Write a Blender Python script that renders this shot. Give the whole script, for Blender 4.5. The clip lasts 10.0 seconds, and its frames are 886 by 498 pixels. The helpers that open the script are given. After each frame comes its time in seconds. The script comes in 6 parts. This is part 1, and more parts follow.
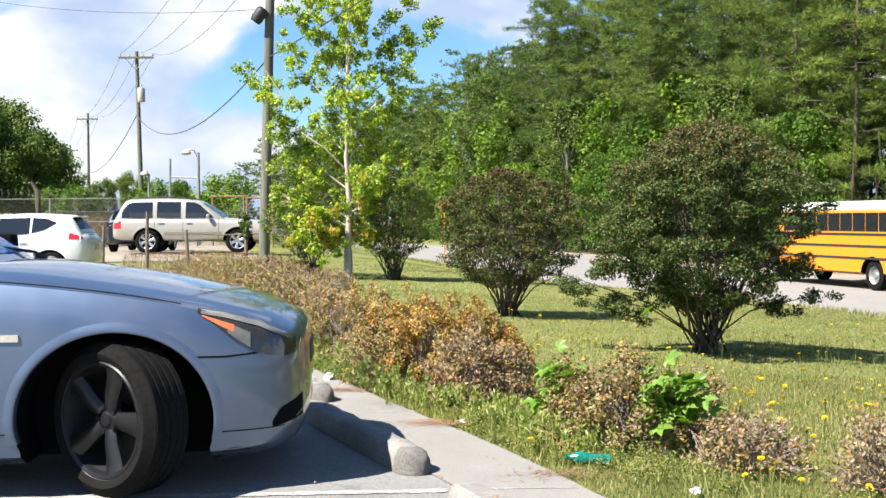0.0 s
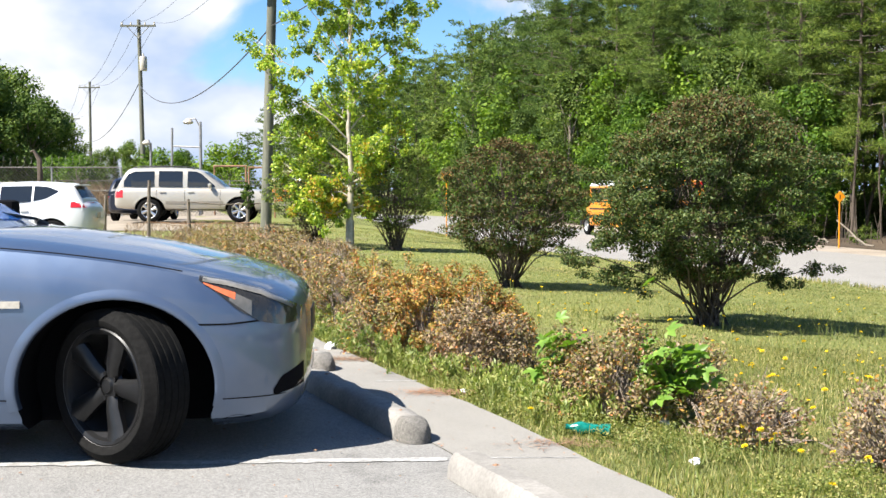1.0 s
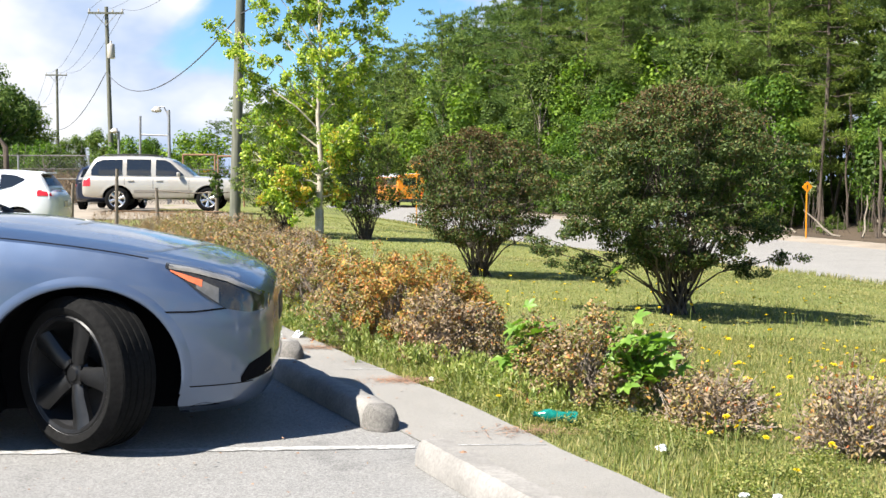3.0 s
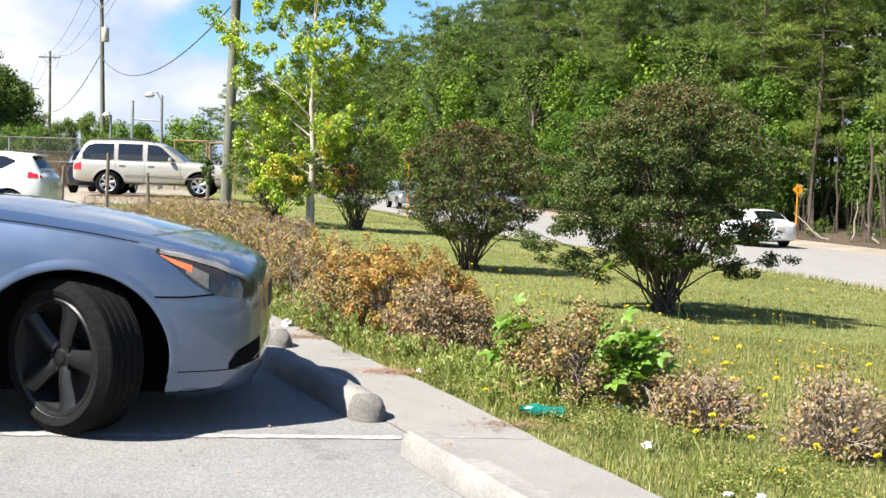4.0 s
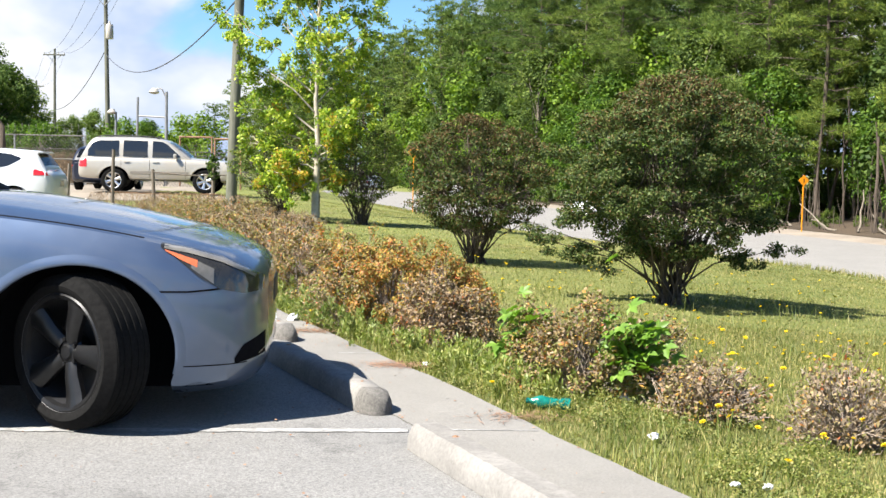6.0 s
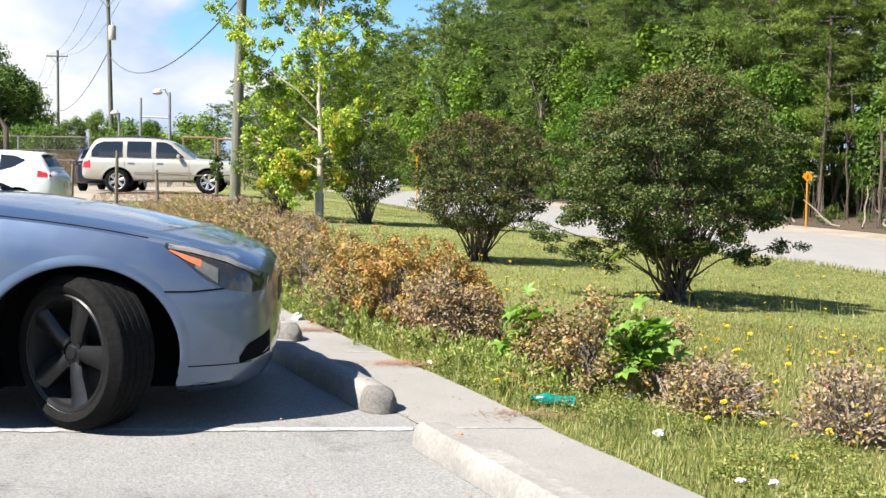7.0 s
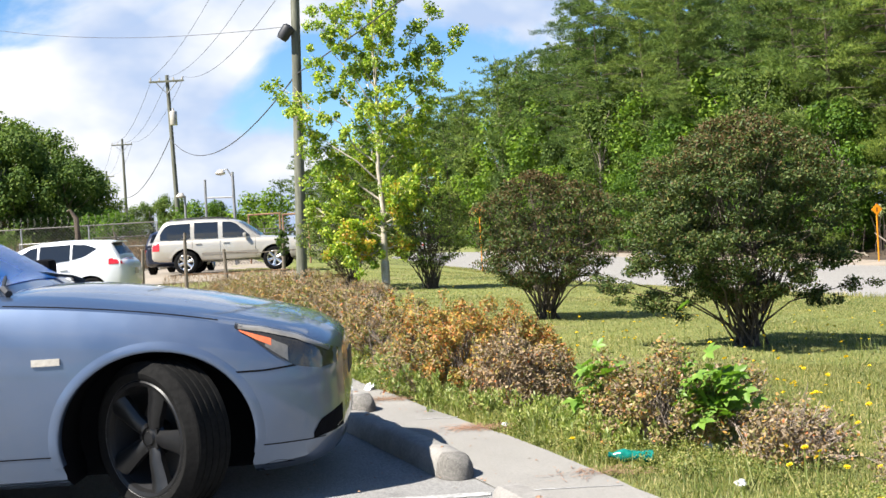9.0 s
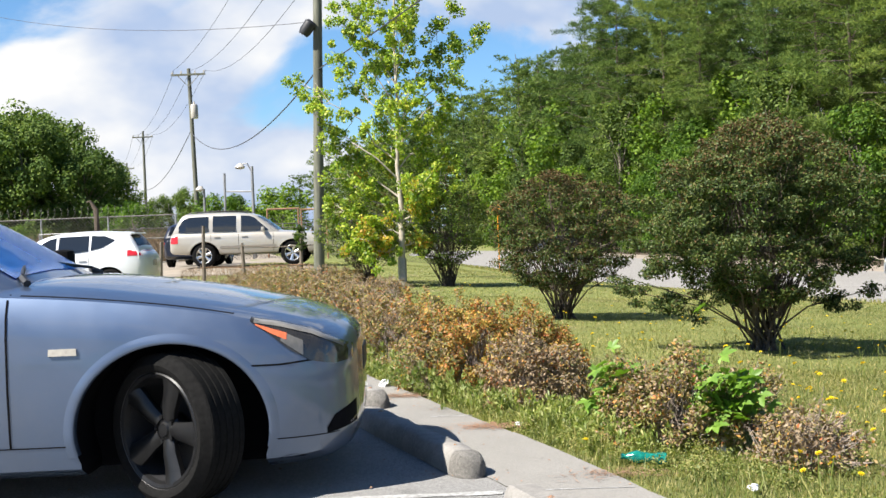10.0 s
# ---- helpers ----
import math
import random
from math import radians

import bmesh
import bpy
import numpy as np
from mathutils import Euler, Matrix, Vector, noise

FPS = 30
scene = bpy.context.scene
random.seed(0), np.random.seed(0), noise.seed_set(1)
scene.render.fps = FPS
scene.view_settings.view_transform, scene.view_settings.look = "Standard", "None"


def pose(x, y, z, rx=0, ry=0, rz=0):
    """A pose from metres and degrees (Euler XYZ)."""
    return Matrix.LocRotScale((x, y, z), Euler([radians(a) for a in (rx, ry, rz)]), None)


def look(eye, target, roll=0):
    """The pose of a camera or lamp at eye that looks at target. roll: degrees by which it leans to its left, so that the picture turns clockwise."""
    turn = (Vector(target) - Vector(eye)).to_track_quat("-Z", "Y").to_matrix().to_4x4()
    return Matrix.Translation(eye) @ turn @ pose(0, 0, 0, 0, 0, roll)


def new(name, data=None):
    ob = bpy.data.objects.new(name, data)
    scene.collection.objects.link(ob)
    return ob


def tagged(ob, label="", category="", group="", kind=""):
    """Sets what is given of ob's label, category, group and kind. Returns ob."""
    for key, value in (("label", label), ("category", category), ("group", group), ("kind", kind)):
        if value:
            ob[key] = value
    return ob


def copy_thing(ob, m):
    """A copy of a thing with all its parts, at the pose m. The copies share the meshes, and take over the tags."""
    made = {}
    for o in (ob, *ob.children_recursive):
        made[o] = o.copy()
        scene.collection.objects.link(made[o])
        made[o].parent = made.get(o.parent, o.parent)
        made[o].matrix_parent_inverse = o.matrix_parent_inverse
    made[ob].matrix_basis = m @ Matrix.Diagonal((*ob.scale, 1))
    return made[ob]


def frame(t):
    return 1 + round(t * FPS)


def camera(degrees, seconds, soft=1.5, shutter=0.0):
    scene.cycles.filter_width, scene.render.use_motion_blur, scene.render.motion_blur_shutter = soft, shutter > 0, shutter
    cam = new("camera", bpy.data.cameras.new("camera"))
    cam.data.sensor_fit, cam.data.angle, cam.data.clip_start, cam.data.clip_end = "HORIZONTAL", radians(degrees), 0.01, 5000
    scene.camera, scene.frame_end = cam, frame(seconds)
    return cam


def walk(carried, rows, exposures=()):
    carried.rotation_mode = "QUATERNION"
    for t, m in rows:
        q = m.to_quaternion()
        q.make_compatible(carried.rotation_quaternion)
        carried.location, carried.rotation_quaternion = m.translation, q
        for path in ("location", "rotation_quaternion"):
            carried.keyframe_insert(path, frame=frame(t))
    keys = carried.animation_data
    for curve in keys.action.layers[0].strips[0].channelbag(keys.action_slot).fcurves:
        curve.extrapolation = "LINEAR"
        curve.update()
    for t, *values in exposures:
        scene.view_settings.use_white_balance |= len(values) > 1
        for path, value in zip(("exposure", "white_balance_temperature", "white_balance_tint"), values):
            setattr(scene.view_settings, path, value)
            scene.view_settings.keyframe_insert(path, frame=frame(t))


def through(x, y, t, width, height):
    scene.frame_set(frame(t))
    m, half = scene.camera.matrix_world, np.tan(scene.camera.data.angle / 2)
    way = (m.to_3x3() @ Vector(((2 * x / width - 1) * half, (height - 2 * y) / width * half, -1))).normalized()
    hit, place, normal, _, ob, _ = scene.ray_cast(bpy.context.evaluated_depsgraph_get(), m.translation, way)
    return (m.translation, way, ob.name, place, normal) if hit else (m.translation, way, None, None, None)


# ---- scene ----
cam = camera(40.0, 10.0)
# ------------------------------------------------------------------ camera
PATH = [
    (0, (0.002, -0.023, 1.212), (0.004, 1.977, 1.162), -0.4),
    (0.5, (-0.001, -0.022, 1.211), (0.017, 1.977, 1.144), -0.3),
    (1, (0.002, -0.017, 1.203), (0.001, 1.981, 1.106), 0.0),
    (1.5, (0.008, -0.018, 1.2), (0.037, 1.978, 1.084), -0.4),
    (2, (0.012, -0.01, 1.197), (0.067, 1.986, 1.085), -0.5),
    (2.5, (0.014, -0.014, 1.195), (0.06, 1.982, 1.085), -0.5),
    (4, (0.005, -0.016, 1.19), (0.07, 1.979, 1.065), 1.7),
    (4.5, (0.009, -0.014, 1.187), (0.063, 1.981, 1.064), 1.6),
    (5, (0.01, -0.016, 1.187), (0.051, 1.98, 1.063), 1.7),
    (5.5, (0.01, -0.014, 1.185), (0.061, 1.981, 1.055), 1.5),
    (7, (0.011, -0.013, 1.18), (0.06, 1.981, 1.043), 0.8),
    (7.5, (0.01, -0.011, 1.181), (0.061, 1.984, 1.045), 0.7),
    (8, (0.009, -0.02, 1.181), (0.058, 1.975, 1.044), 0.4),
    (8.5, (0.009, -0.021, 1.187), (-0.046, 1.974, 1.062), -1.0),
    (9, (0.028, -0.038, 1.197), (-0.031, 1.961, 1.162), -3.3),
    (9.5, (0.044, -0.058, 1.194), (-0.128, 1.935, 1.193), -3.1),
    (10, (0.032, -0.042, 1.197), (-0.056, 1.956, 1.16), -2.2),
]
walk(cam, [(t, look(eye, target, roll)) for t, eye, target, roll in PATH],
     [(0.0, 1.68), (8.0, 1.68), (9.0, 1.63), (9.5, 1.52), (10.0, 1.48)])

# ------------------------------------------------------------------ light
SUN_WAY = Vector((0.66, 0.40, -0.92)).normalized()
world = bpy.data.worlds.new("sky")
scene.world = world
world.use_nodes = True


def build_sky():
    nt = world.node_tree
    nt.nodes.clear()
    out = nt.nodes.new("ShaderNodeOutputWorld")
    bg = nt.nodes.new("ShaderNodeBackground")
    sky = nt.nodes.new("ShaderNodeTexSky")
    sky.sky_type = "NISHITA"
    sky.sun_disc = False
    sky.sun_elevation = math.asin(-SUN_WAY.z)
    sky.sun_rotation = math.atan2(-SUN_WAY.x, -SUN_WAY.y)
    sky.air_density = 1.0
    sky.dust_density = 0.0
    sky.ozone_density = 5.0
    tc = nt.nodes.new("ShaderNodeTexCoord")
    mp = nt.nodes.new("ShaderNodeMapping")
    mp.inputs["Location"].default_value = SKY_SHIFT
    mp.inputs["Scale"].default_value = (1.0, 1.0, 1.7)
    nt.links.new(tc.outputs["Generated"], mp.inputs["Vector"])
    big = nt.nodes.new("ShaderNodeTexNoise")
    big.inputs["Scale"].default_value = 3.4
    big.inputs["Detail"].default_value = 9
    big.inputs["Roughness"].default_value = 0.52
    big.inputs["Distortion"].default_value = 0.35
    nt.links.new(mp.outputs[0], big.inputs["Vector"])
    cover = nt.nodes.new("ShaderNodeMapRange")
    cover.interpolation_type = "SMOOTHSTEP"
    cover.inputs["From Min"].default_value = 0.492
    cover.inputs["From Max"].default_value = 0.562
    # cumulus crowds towards the horizon and thins out overhead
    sep = nt.nodes.new("ShaderNodeSeparateXYZ")
    nt.links.new(tc.outputs["Generated"], sep.inputs[0])
    lift = nt.nodes.new("ShaderNodeMapRange")
    lift.inputs["From Min"].default_value, lift.inputs["From Max"].default_value = 0.05, 0.40
    lift.inputs["To Min"].default_value, lift.inputs["To Max"].default_value = 0.085, -0.08
    nt.links.new(sep.outputs["Z"], lift.inputs["Value"])
    add = nt.nodes.new("ShaderNodeMath")
    nt.links.new(big.outputs["Fac"], add.inputs[0])
    nt.links.new(lift.outputs[0], add.inputs[1])
    nt.links.new(add.outputs[0], cover.inputs["Value"])
    small = nt.nodes.new("ShaderNodeTexNoise")
    small.inputs["Scale"].default_value = 5.0
    small.inputs["Detail"].default_value = 5
    nt.links.new(mp.outputs[0], small.inputs["Vector"])
    ramp = nt.nodes.new("ShaderNodeValToRGB")
    ramp.color_ramp.elements[0].position, ramp.color_ramp.elements[0].color = 0.42, (3.5, 4.4, 6.1, 1)
    ramp.color_ramp.elements[1].position, ramp.color_ramp.elements[1].color = 0.61, (7.2, 7.2, 7.2, 1)
    nt.links.new(small.outputs["Fac"], ramp.inputs["Fac"])
    mix = nt.nodes.new("ShaderNodeMix")
    mix.data_type = "RGBA"
    nt.links.new(cover.outputs[0], mix.inputs["Factor"])
    clear = nt.nodes.new("ShaderNodeMix")
    clear.data_type, clear.blend_type = "RGBA", "MULTIPLY"
    clear.inputs["Factor"].default_value = 1.0
    clear.inputs["B"].default_value = (0.76, 0.97, 1.12, 1)
    nt.links.new(sky.outputs[0], clear.inputs["A"])
    nt.links.new(clear.outputs["Result"], mix.inputs["A"])
    nt.links.new(ramp.outputs[0], mix.inputs["B"])
    nt.links.new(mix.outputs["Result"], bg.inputs["Color"])
    bg.inputs["Strength"].default_value = 0.050
    nt.links.new(bg.outputs[0], out.inputs["Surface"])


SKY_SHIFT = (1.35, 0.4, 0.75)
build_sky()
sun = new("sun", bpy.data.lights.new("sun", "SUN"))
sun.data.energy, sun.data.angle, sun.data.color = 5.0, radians(0.53), (1.0, 0.95, 0.865)
sun.matrix_basis = look((-30, 0, 40), Vector((-30, 0, 40)) + SUN_WAY)


# ------------------------------------------------------------------ materials
def material(name, rough=0.8, metal=0.0, coat=0.0, spec=0.5):
    m = bpy.data.materials.new(name)
    m.use_nodes = True
    b = m.node_tree.nodes["Principled BSDF"]
    b.inputs["Roughness"].default_value = rough
    b.inputs["Metallic"].default_value = metal
    b.inputs["Coat Weight"].default_value = coat
    b.inputs["Coat Roughness"].default_value = 0.06
    b.inputs["Specular IOR Level"].default_value = spec
    return m, m.node_tree, b


def grain(nt, scale, detail=6, rough=0.6, stretch=(1, 1, 1)):
    tc = nt.nodes.new("ShaderNodeTexCoord")
    mp = nt.nodes.new("ShaderNodeMapping")
    mp.inputs["Scale"].default_value = stretch
    nt.links.new(tc.outputs["Object"], mp.inputs["Vector"])
    n = nt.nodes.new("ShaderNodeTexNoise")
    n.inputs["Scale"].default_value = scale
    n.inputs["Detail"].default_value = detail
    n.inputs["Roughness"].default_value = rough
    nt.links.new(mp.outputs[0], n.inputs["Vector"])
    return n.outputs["Fac"]


def ramp(nt, fac, stops):
    r = nt.nodes.new("ShaderNodeValToRGB")
    els = r.color_ramp.elements
    while len(els) < len(stops):
        els.new(0.5)
    for e, (p, c) in zip(els, stops):
        e.position, e.color = p, (*c, 1)
    nt.links.new(fac, r.inputs["Fac"])
    return r.outputs["Color"]


def blend(nt, fac, a, b, mode="MIX"):
    mx = nt.nodes.new("ShaderNodeMix")
    mx.data_type, mx.blend_type = "RGBA", mode
    if isinstance(fac, (int, float)):
        mx.inputs["Factor"].default_value = fac
    else:
        nt.links.new(fac, mx.inputs["Factor"])
    for s, v in (("A", a), ("B", b)):
        if isinstance(v, tuple):
            mx.inputs[s].default_value = (*v, 1)
        else:
            nt.links.new(v, mx.inputs[s])
    return mx.outputs["Result"]


def bump(nt, b, fac, strength, dist):
    bp = nt.nodes.new("ShaderNodeBump")
    bp.inputs["Strength"].default_value = strength
    bp.inputs["Distance"].default_value = dist
    nt.links.new(fac, bp.inputs["Height"])
    nt.links.new(bp.outputs[0], b.inputs["Normal"])


def surface(name, dark, light, scale=20, big=1.5, rough=0.85, metal=0.0, relief=0.4, depth=0.01, stain=(0.75, 1.1), coat=0.0, stretch=(1, 1, 1), spec=0.4):
    """Two scales of tone: fine grain between two colours, large stains over it."""
    m, nt, b = material(name, rough, metal, coat, spec)
    fine = grain(nt, scale, 8, 0.7, stretch)
    col = ramp(nt, fine, [(0.3, dark), (0.7, light)])
    wide = grain(nt, big, 4)
    st = ramp(nt, wide, [(0.3, (stain[0],) * 3), (0.7, (stain[1],) * 3)])
    nt.links.new(blend(nt, 1.0, col, st, "MULTIPLY"), b.inputs["Base Color"])
    if relief:
        bump(nt, b, fine, relief, depth)
    return m


def paint(name, col, metal=0.0, rough=0.3, coat=0.8, dirt=(0.3, 0.26, 0.2), dirty=0.12):
    m, nt, b = material(name, rough, metal, coat)
    wide = grain(nt, 1.7, 5)
    f = nt.nodes.new("ShaderNodeMapRange")
    f.inputs["From Min"].default_value, f.inputs["From Max"].default_value = 0.4, 0.75
    f.inputs["To Max"].default_value = dirty
    nt.links.new(wide, f.inputs["Value"])
    nt.links.new(blend(nt, f.outputs[0], col, dirt), b.inputs["Base Color"])
    rr = nt.nodes.new("ShaderNodeMapRange")
    rr.inputs["To Min"].default_value, rr.inputs["To Max"].default_value = rough * 0.75, rough * 1.3
    nt.links.new(grain(nt, 6, 5), rr.inputs["Value"])
    nt.links.new(rr.outputs[0], b.inputs["Roughness"])
    return m


def plain(name, col, rough=0.5, metal=0.0, coat=0.0):
    m, nt, b = material(name, rough, metal, coat)
    n = grain(nt, 35, 5)
    lo, hi = tuple(c * 0.8 for c in col), tuple(min(1, c * 1.15) for c in col)
    nt.links.new(ramp(nt, n, [(0.3, lo), (0.7, hi)]), b.inputs["Base Color"])
    return m


def glass(name, col, rough=0.03):
    m, nt, b = material(name, rough, 0.0, 0.0, 0.9)
    b.inputs["Base Color"].default_value = (*col, 1)
    nt.links.new(ramp(nt, grain(nt, 5, 4), [(0.3, (rough,) * 3), (0.8, (rough + 0.08,) * 3)]), b.inputs["Roughness"])
    return m


def foliage(name, stops, rough=0.5, through=0.3, tint=(1.2, 1.35, 0.5), spec=0.4, vary=0):
    """Leaf by leaf colour, light passing through the blade."""
    m, nt, b = material(name, rough, 0.0, 0.0, spec)
    geo = nt.nodes.new("ShaderNodeNewGeometry")
    col = ramp(nt, geo.outputs["Random Per Island"], stops)
    patch = ramp(nt, grain(nt, 0.9, 3), [(0.35, (0.72, 0.78, 0.7)), (0.65, (1.15, 1.1, 1.0))])
    col = blend(nt, 1.0, col, patch, "MULTIPLY")
    if vary:
        # tree by tree: blue-green and dark to yellow-green and light
        info = nt.nodes.new("ShaderNodeObjectInfo")
        tree = ramp(nt, info.outputs["Random"], [(0.0, (0.58, 0.68, 0.75)), (0.4, (0.85, 0.88, 0.82)), (0.8, (1.08, 1.05, 0.92)), (1.0, (1.22, 1.16, 0.92))])
        col = blend(nt, 1.0, col, tree, "MULTIPLY")
    nt.links.new(col, b.inputs["Base Color"])
    tr = nt.nodes.new("ShaderNodeBsdfTranslucent")
    nt.links.new(blend(nt, 1.0, col, tint, "MULTIPLY"), tr.inputs["Color"])
    mx = nt.nodes.new("ShaderNodeMixShader")
    mx.inputs[0].default_value = through
    nt.links.new(b.outputs[0], mx.inputs[1])
    nt.links.new(tr.outputs[0], mx.inputs[2])
    nt.links.new(mx.outputs[0], nt.nodes["Material Output"].inputs["Surface"])
    return m


def ground_material():
    m, nt, b = material("lawn_soil", 0.95, 0, 0, 0.2)
    fine = grain(nt, 26, 8, 0.75)
    grass = ramp(nt, fine, [(0.25, (0.08, 0.10, 0.032)), (0.5, (0.15, 0.17, 0.052)), (0.75, (0.25, 0.25, 0.095))])
    dirt = ramp(nt, fine, [(0.25, (0.10, 0.075, 0.045)), (0.75, (0.30, 0.24, 0.16))])
    patch = grain(nt, 0.55, 6, 0.65)
    f = nt.nodes.new("ShaderNodeMapRange")
    f.inputs["From Min"].default_value, f.inputs["From Max"].default_value = 0.56, 0.70
    f.inputs["To Max"].default_value = 0.7
    nt.links.new(patch, f.inputs["Value"])
    col = blend(nt, f.outputs[0], grass, dirt)
    wide = ramp(nt, grain(nt, 0.12, 4), [(0.3, (0.85, 0.9, 0.8)), (0.7, (1.12, 1.05, 1.0))])
    nt.links.new(blend(nt, 1.0, col, wide, "MULTIPLY"), b.inputs["Base Color"])
    bump(nt, b, fine, 0.8, 0.04)
    return m


def asphalt_material(name, lo, hi, spot):
    m, nt, b = material(name, 0.9, 0, 0, 0.3)
    fine = grain(nt, 95, 9, 0.9)
    col = ramp(nt, fine, [(0.40, lo), (0.5, tuple((a + c) / 2 for a, c in zip(lo, hi))), (0.60, hi)])
    wide = ramp(nt, grain(nt, 1.1, 6, 0.7), [(0.30, (spot,) * 3), (0.42, (0.95,) * 3), (0.75, (1.12,) * 3)])
    nt.links.new(blend(nt, 1.0, col, wide, "MULTIPLY"), b.inputs["Base Color"])
    bump(nt, b, fine, 0.5, 0.006)
    return m


M = {}
M["ground"] = ground_material()
M["asphalt"] = asphalt_material("worn_asphalt", (0.088, 0.086, 0.082), (0.29, 0.283, 0.271), 0.5)
M["road"] = asphalt_material("sunbleached_road", (0.15, 0.143, 0.134), (0.255, 0.245, 0.232), 0.85)
M["concrete"] = asphalt_material("walk_concrete", (0.157, 0.149, 0.135), (0.248, 0.236, 0.217), 0.75)
M["stop"] = surface("cast_concrete", (0.165, 0.156, 0.142), (0.265, 0.25, 0.23), 60, 5, 0.9, relief=0.35, depth=0.004, stain=(0.72, 1.1))
M["old_stop"] = surface("eroded_grey_concrete", (0.085, 0.08, 0.072), (0.23, 0.215, 0.195), 75, 6, 0.95, relief=0.9, depth=0.012, stain=(0.65, 1.1))
M["line"] = surface("worn_white_line", (0.15, 0.147, 0.14), (0.46, 0.455, 0.44), 38, 4, 0.85, stain=(0.6, 1.1))
M["sand"] = surface("sandy_shoulder", (0.19, 0.155, 0.12), (0.31, 0.265, 0.215), 14, 0.6, 0.95, stain=(0.75, 1.1))
# leaf litter with the woods' shade put into its dark brown
M["litter_floor"] = surface("shade_dark_leaf_litter", (0.03, 0.021, 0.013), (0.10, 0.07, 0.043), 16, 0.5, 0.95, stain=(0.6, 1.2))
M["gravel"] = surface("gravel_lot", (0.157, 0.131, 0.100), (0.313, 0.270, 0.217), 18, 0.7, 0.95, stain=(0.7, 1.1))
M["pole"] = surface("weathered_pole_wood", (0.075, 0.078, 0.058), (0.175, 0.175, 0.135), 22, 1.2, 0.9, stretch=(1, 1, 0.08))
M["bark"] = surface("grey_bark", (0.10, 0.085, 0.065), (0.27, 0.23, 0.18), 18, 3, 0.95, stretch=(1, 1, 0.25), relief=0.8, depth=0.02)
M["pale_bark"] = surface("pale_maple_bark", (0.26, 0.22, 0.17), (0.50, 0.45, 0.37), 25, 4, 0.9, stretch=(1, 1, 0.4))
M["pine_bark"] = surface("dark_pine_bark", (0.055, 0.045, 0.035), (0.16, 0.125, 0.095), 18, 3, 0.95, stretch=(1, 1, 0.25), relief=0.8, depth=0.02)
M["twig"] = surface("dry_twig", (0.18, 0.14, 0.11), (0.42, 0.35, 0.29), 60, 6, 0.95)
M["galv"] = surface("galvanised_steel", (0.22, 0.22, 0.22), (0.42, 0.42, 0.42), 40, 3, 0.5, metal=0.7, relief=0)
M["old_galv"] = surface("dull_weathered_wire", (0.10, 0.095, 0.085), (0.20, 0.19, 0.17), 40, 3, 0.7, metal=0.2, relief=0)
M["wire"] = plain("black_wire", (0.05, 0.05, 0.055), 0.6)
M["rust"] = surface("rusty_steel", (0.18, 0.09, 0.05), (0.33, 0.2, 0.12), 40, 5, 0.85)
M["blue_paint"] = paint("blue_grey_metallic", (0.096, 0.138, 0.222), 0.80, 0.45, 1.0, (0.25, 0.24, 0.23), 0.2)
M["blue_paint"].node_tree.nodes["Principled BSDF"].inputs["Coat Roughness"].default_value = 0.07
M["white_paint"] = paint("white_car_paint", (0.62, 0.63, 0.64), 0.0, 0.3, 0.8)
M["beige_paint"] = paint("beige_metallic", (0.385, 0.365, 0.325), 0.3, 0.35, 0.7, (0.36, 0.28, 0.2), 0.35)
M["silver_paint"] = paint("silver_metallic", (0.27, 0.30, 0.34), 0.4, 0.3, 0.8)
M["grey_paint"] = paint("grey_metallic", (0.20, 0.215, 0.235), 0.35, 0.3, 0.8)
M["navy_paint"] = paint("dark_blue_metallic", (0.004, 0.007, 0.02), 0.0, 0.3, 0.25, (0.02, 0.02, 0.025), 0.2)
M["yellow_paint"] = paint("school_bus_yellow", (0.62, 0.205, 0.004), 0.0, 0.35, 0.5)
M["black_trim"] = plain("black_plastic", (0.018, 0.018, 0.02), 0.5)
# near-black: shade painted into wheel houses and intakes; also gaps, scrape and mirror
M["cavity"] = plain("black_trim_and_shade", (0.006, 0.006, 0.007), 0.9)
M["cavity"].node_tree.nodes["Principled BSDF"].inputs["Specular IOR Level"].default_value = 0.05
M["rubber"] = surface("tyre_rubber", (0.004, 0.004, 0.004), (0.012, 0.0117, 0.0114), 50, 6, 0.92, relief=0.3, depth=0.003)
M["rubber"].node_tree.nodes["Principled BSDF"].inputs["Specular IOR Level"].default_value = 0.1
M["black_rim"] = surface("matt_black_alloy", (0.006, 0.006, 0.0065), (0.014, 0.014, 0.0145), 20, 6, 0.33, relief=0, spec=0.35)
M["alloy"] = plain("bright_alloy", (0.6, 0.6, 0.6), 0.25, 0.9)
M["tint_glass"] = glass("tinted_glass", (0.012, 0.014, 0.016))
# blue base colour paints the sky's reflection into the sedan's front and rear glass
M["sky_painted_glass"] = glass("sky_painted_windscreen", (0.035, 0.16, 0.50))
M["sky_painted_glass"].node_tree.nodes["Principled BSDF"].inputs["Specular IOR Level"].default_value = 0.45
M["red_lens"] = plain("red_lamp_lens", (0.5, 0.015, 0.02), 0.2, 0, 0.8)
M["amber_lens"] = plain("amber_lamp_lens", (0.62, 0.15, 0.06), 0.25, 0, 0.6)
M["head_lens"] = surface("smoked_headlamp_lens", (0.016, 0.015, 0.012), (0.05, 0.044, 0.034), 7, 3, 0.16, relief=0, coat=0.9)
M["haze_lens"] = surface("hazed_reflector", (0.10, 0.095, 0.085), (0.24, 0.225, 0.20), 9, 3, 0.25, relief=0, coat=0.6)
M["white_lens"] = plain("milky_lamp_lens", (0.42, 0.39, 0.34), 0.25, 0, 0.5)
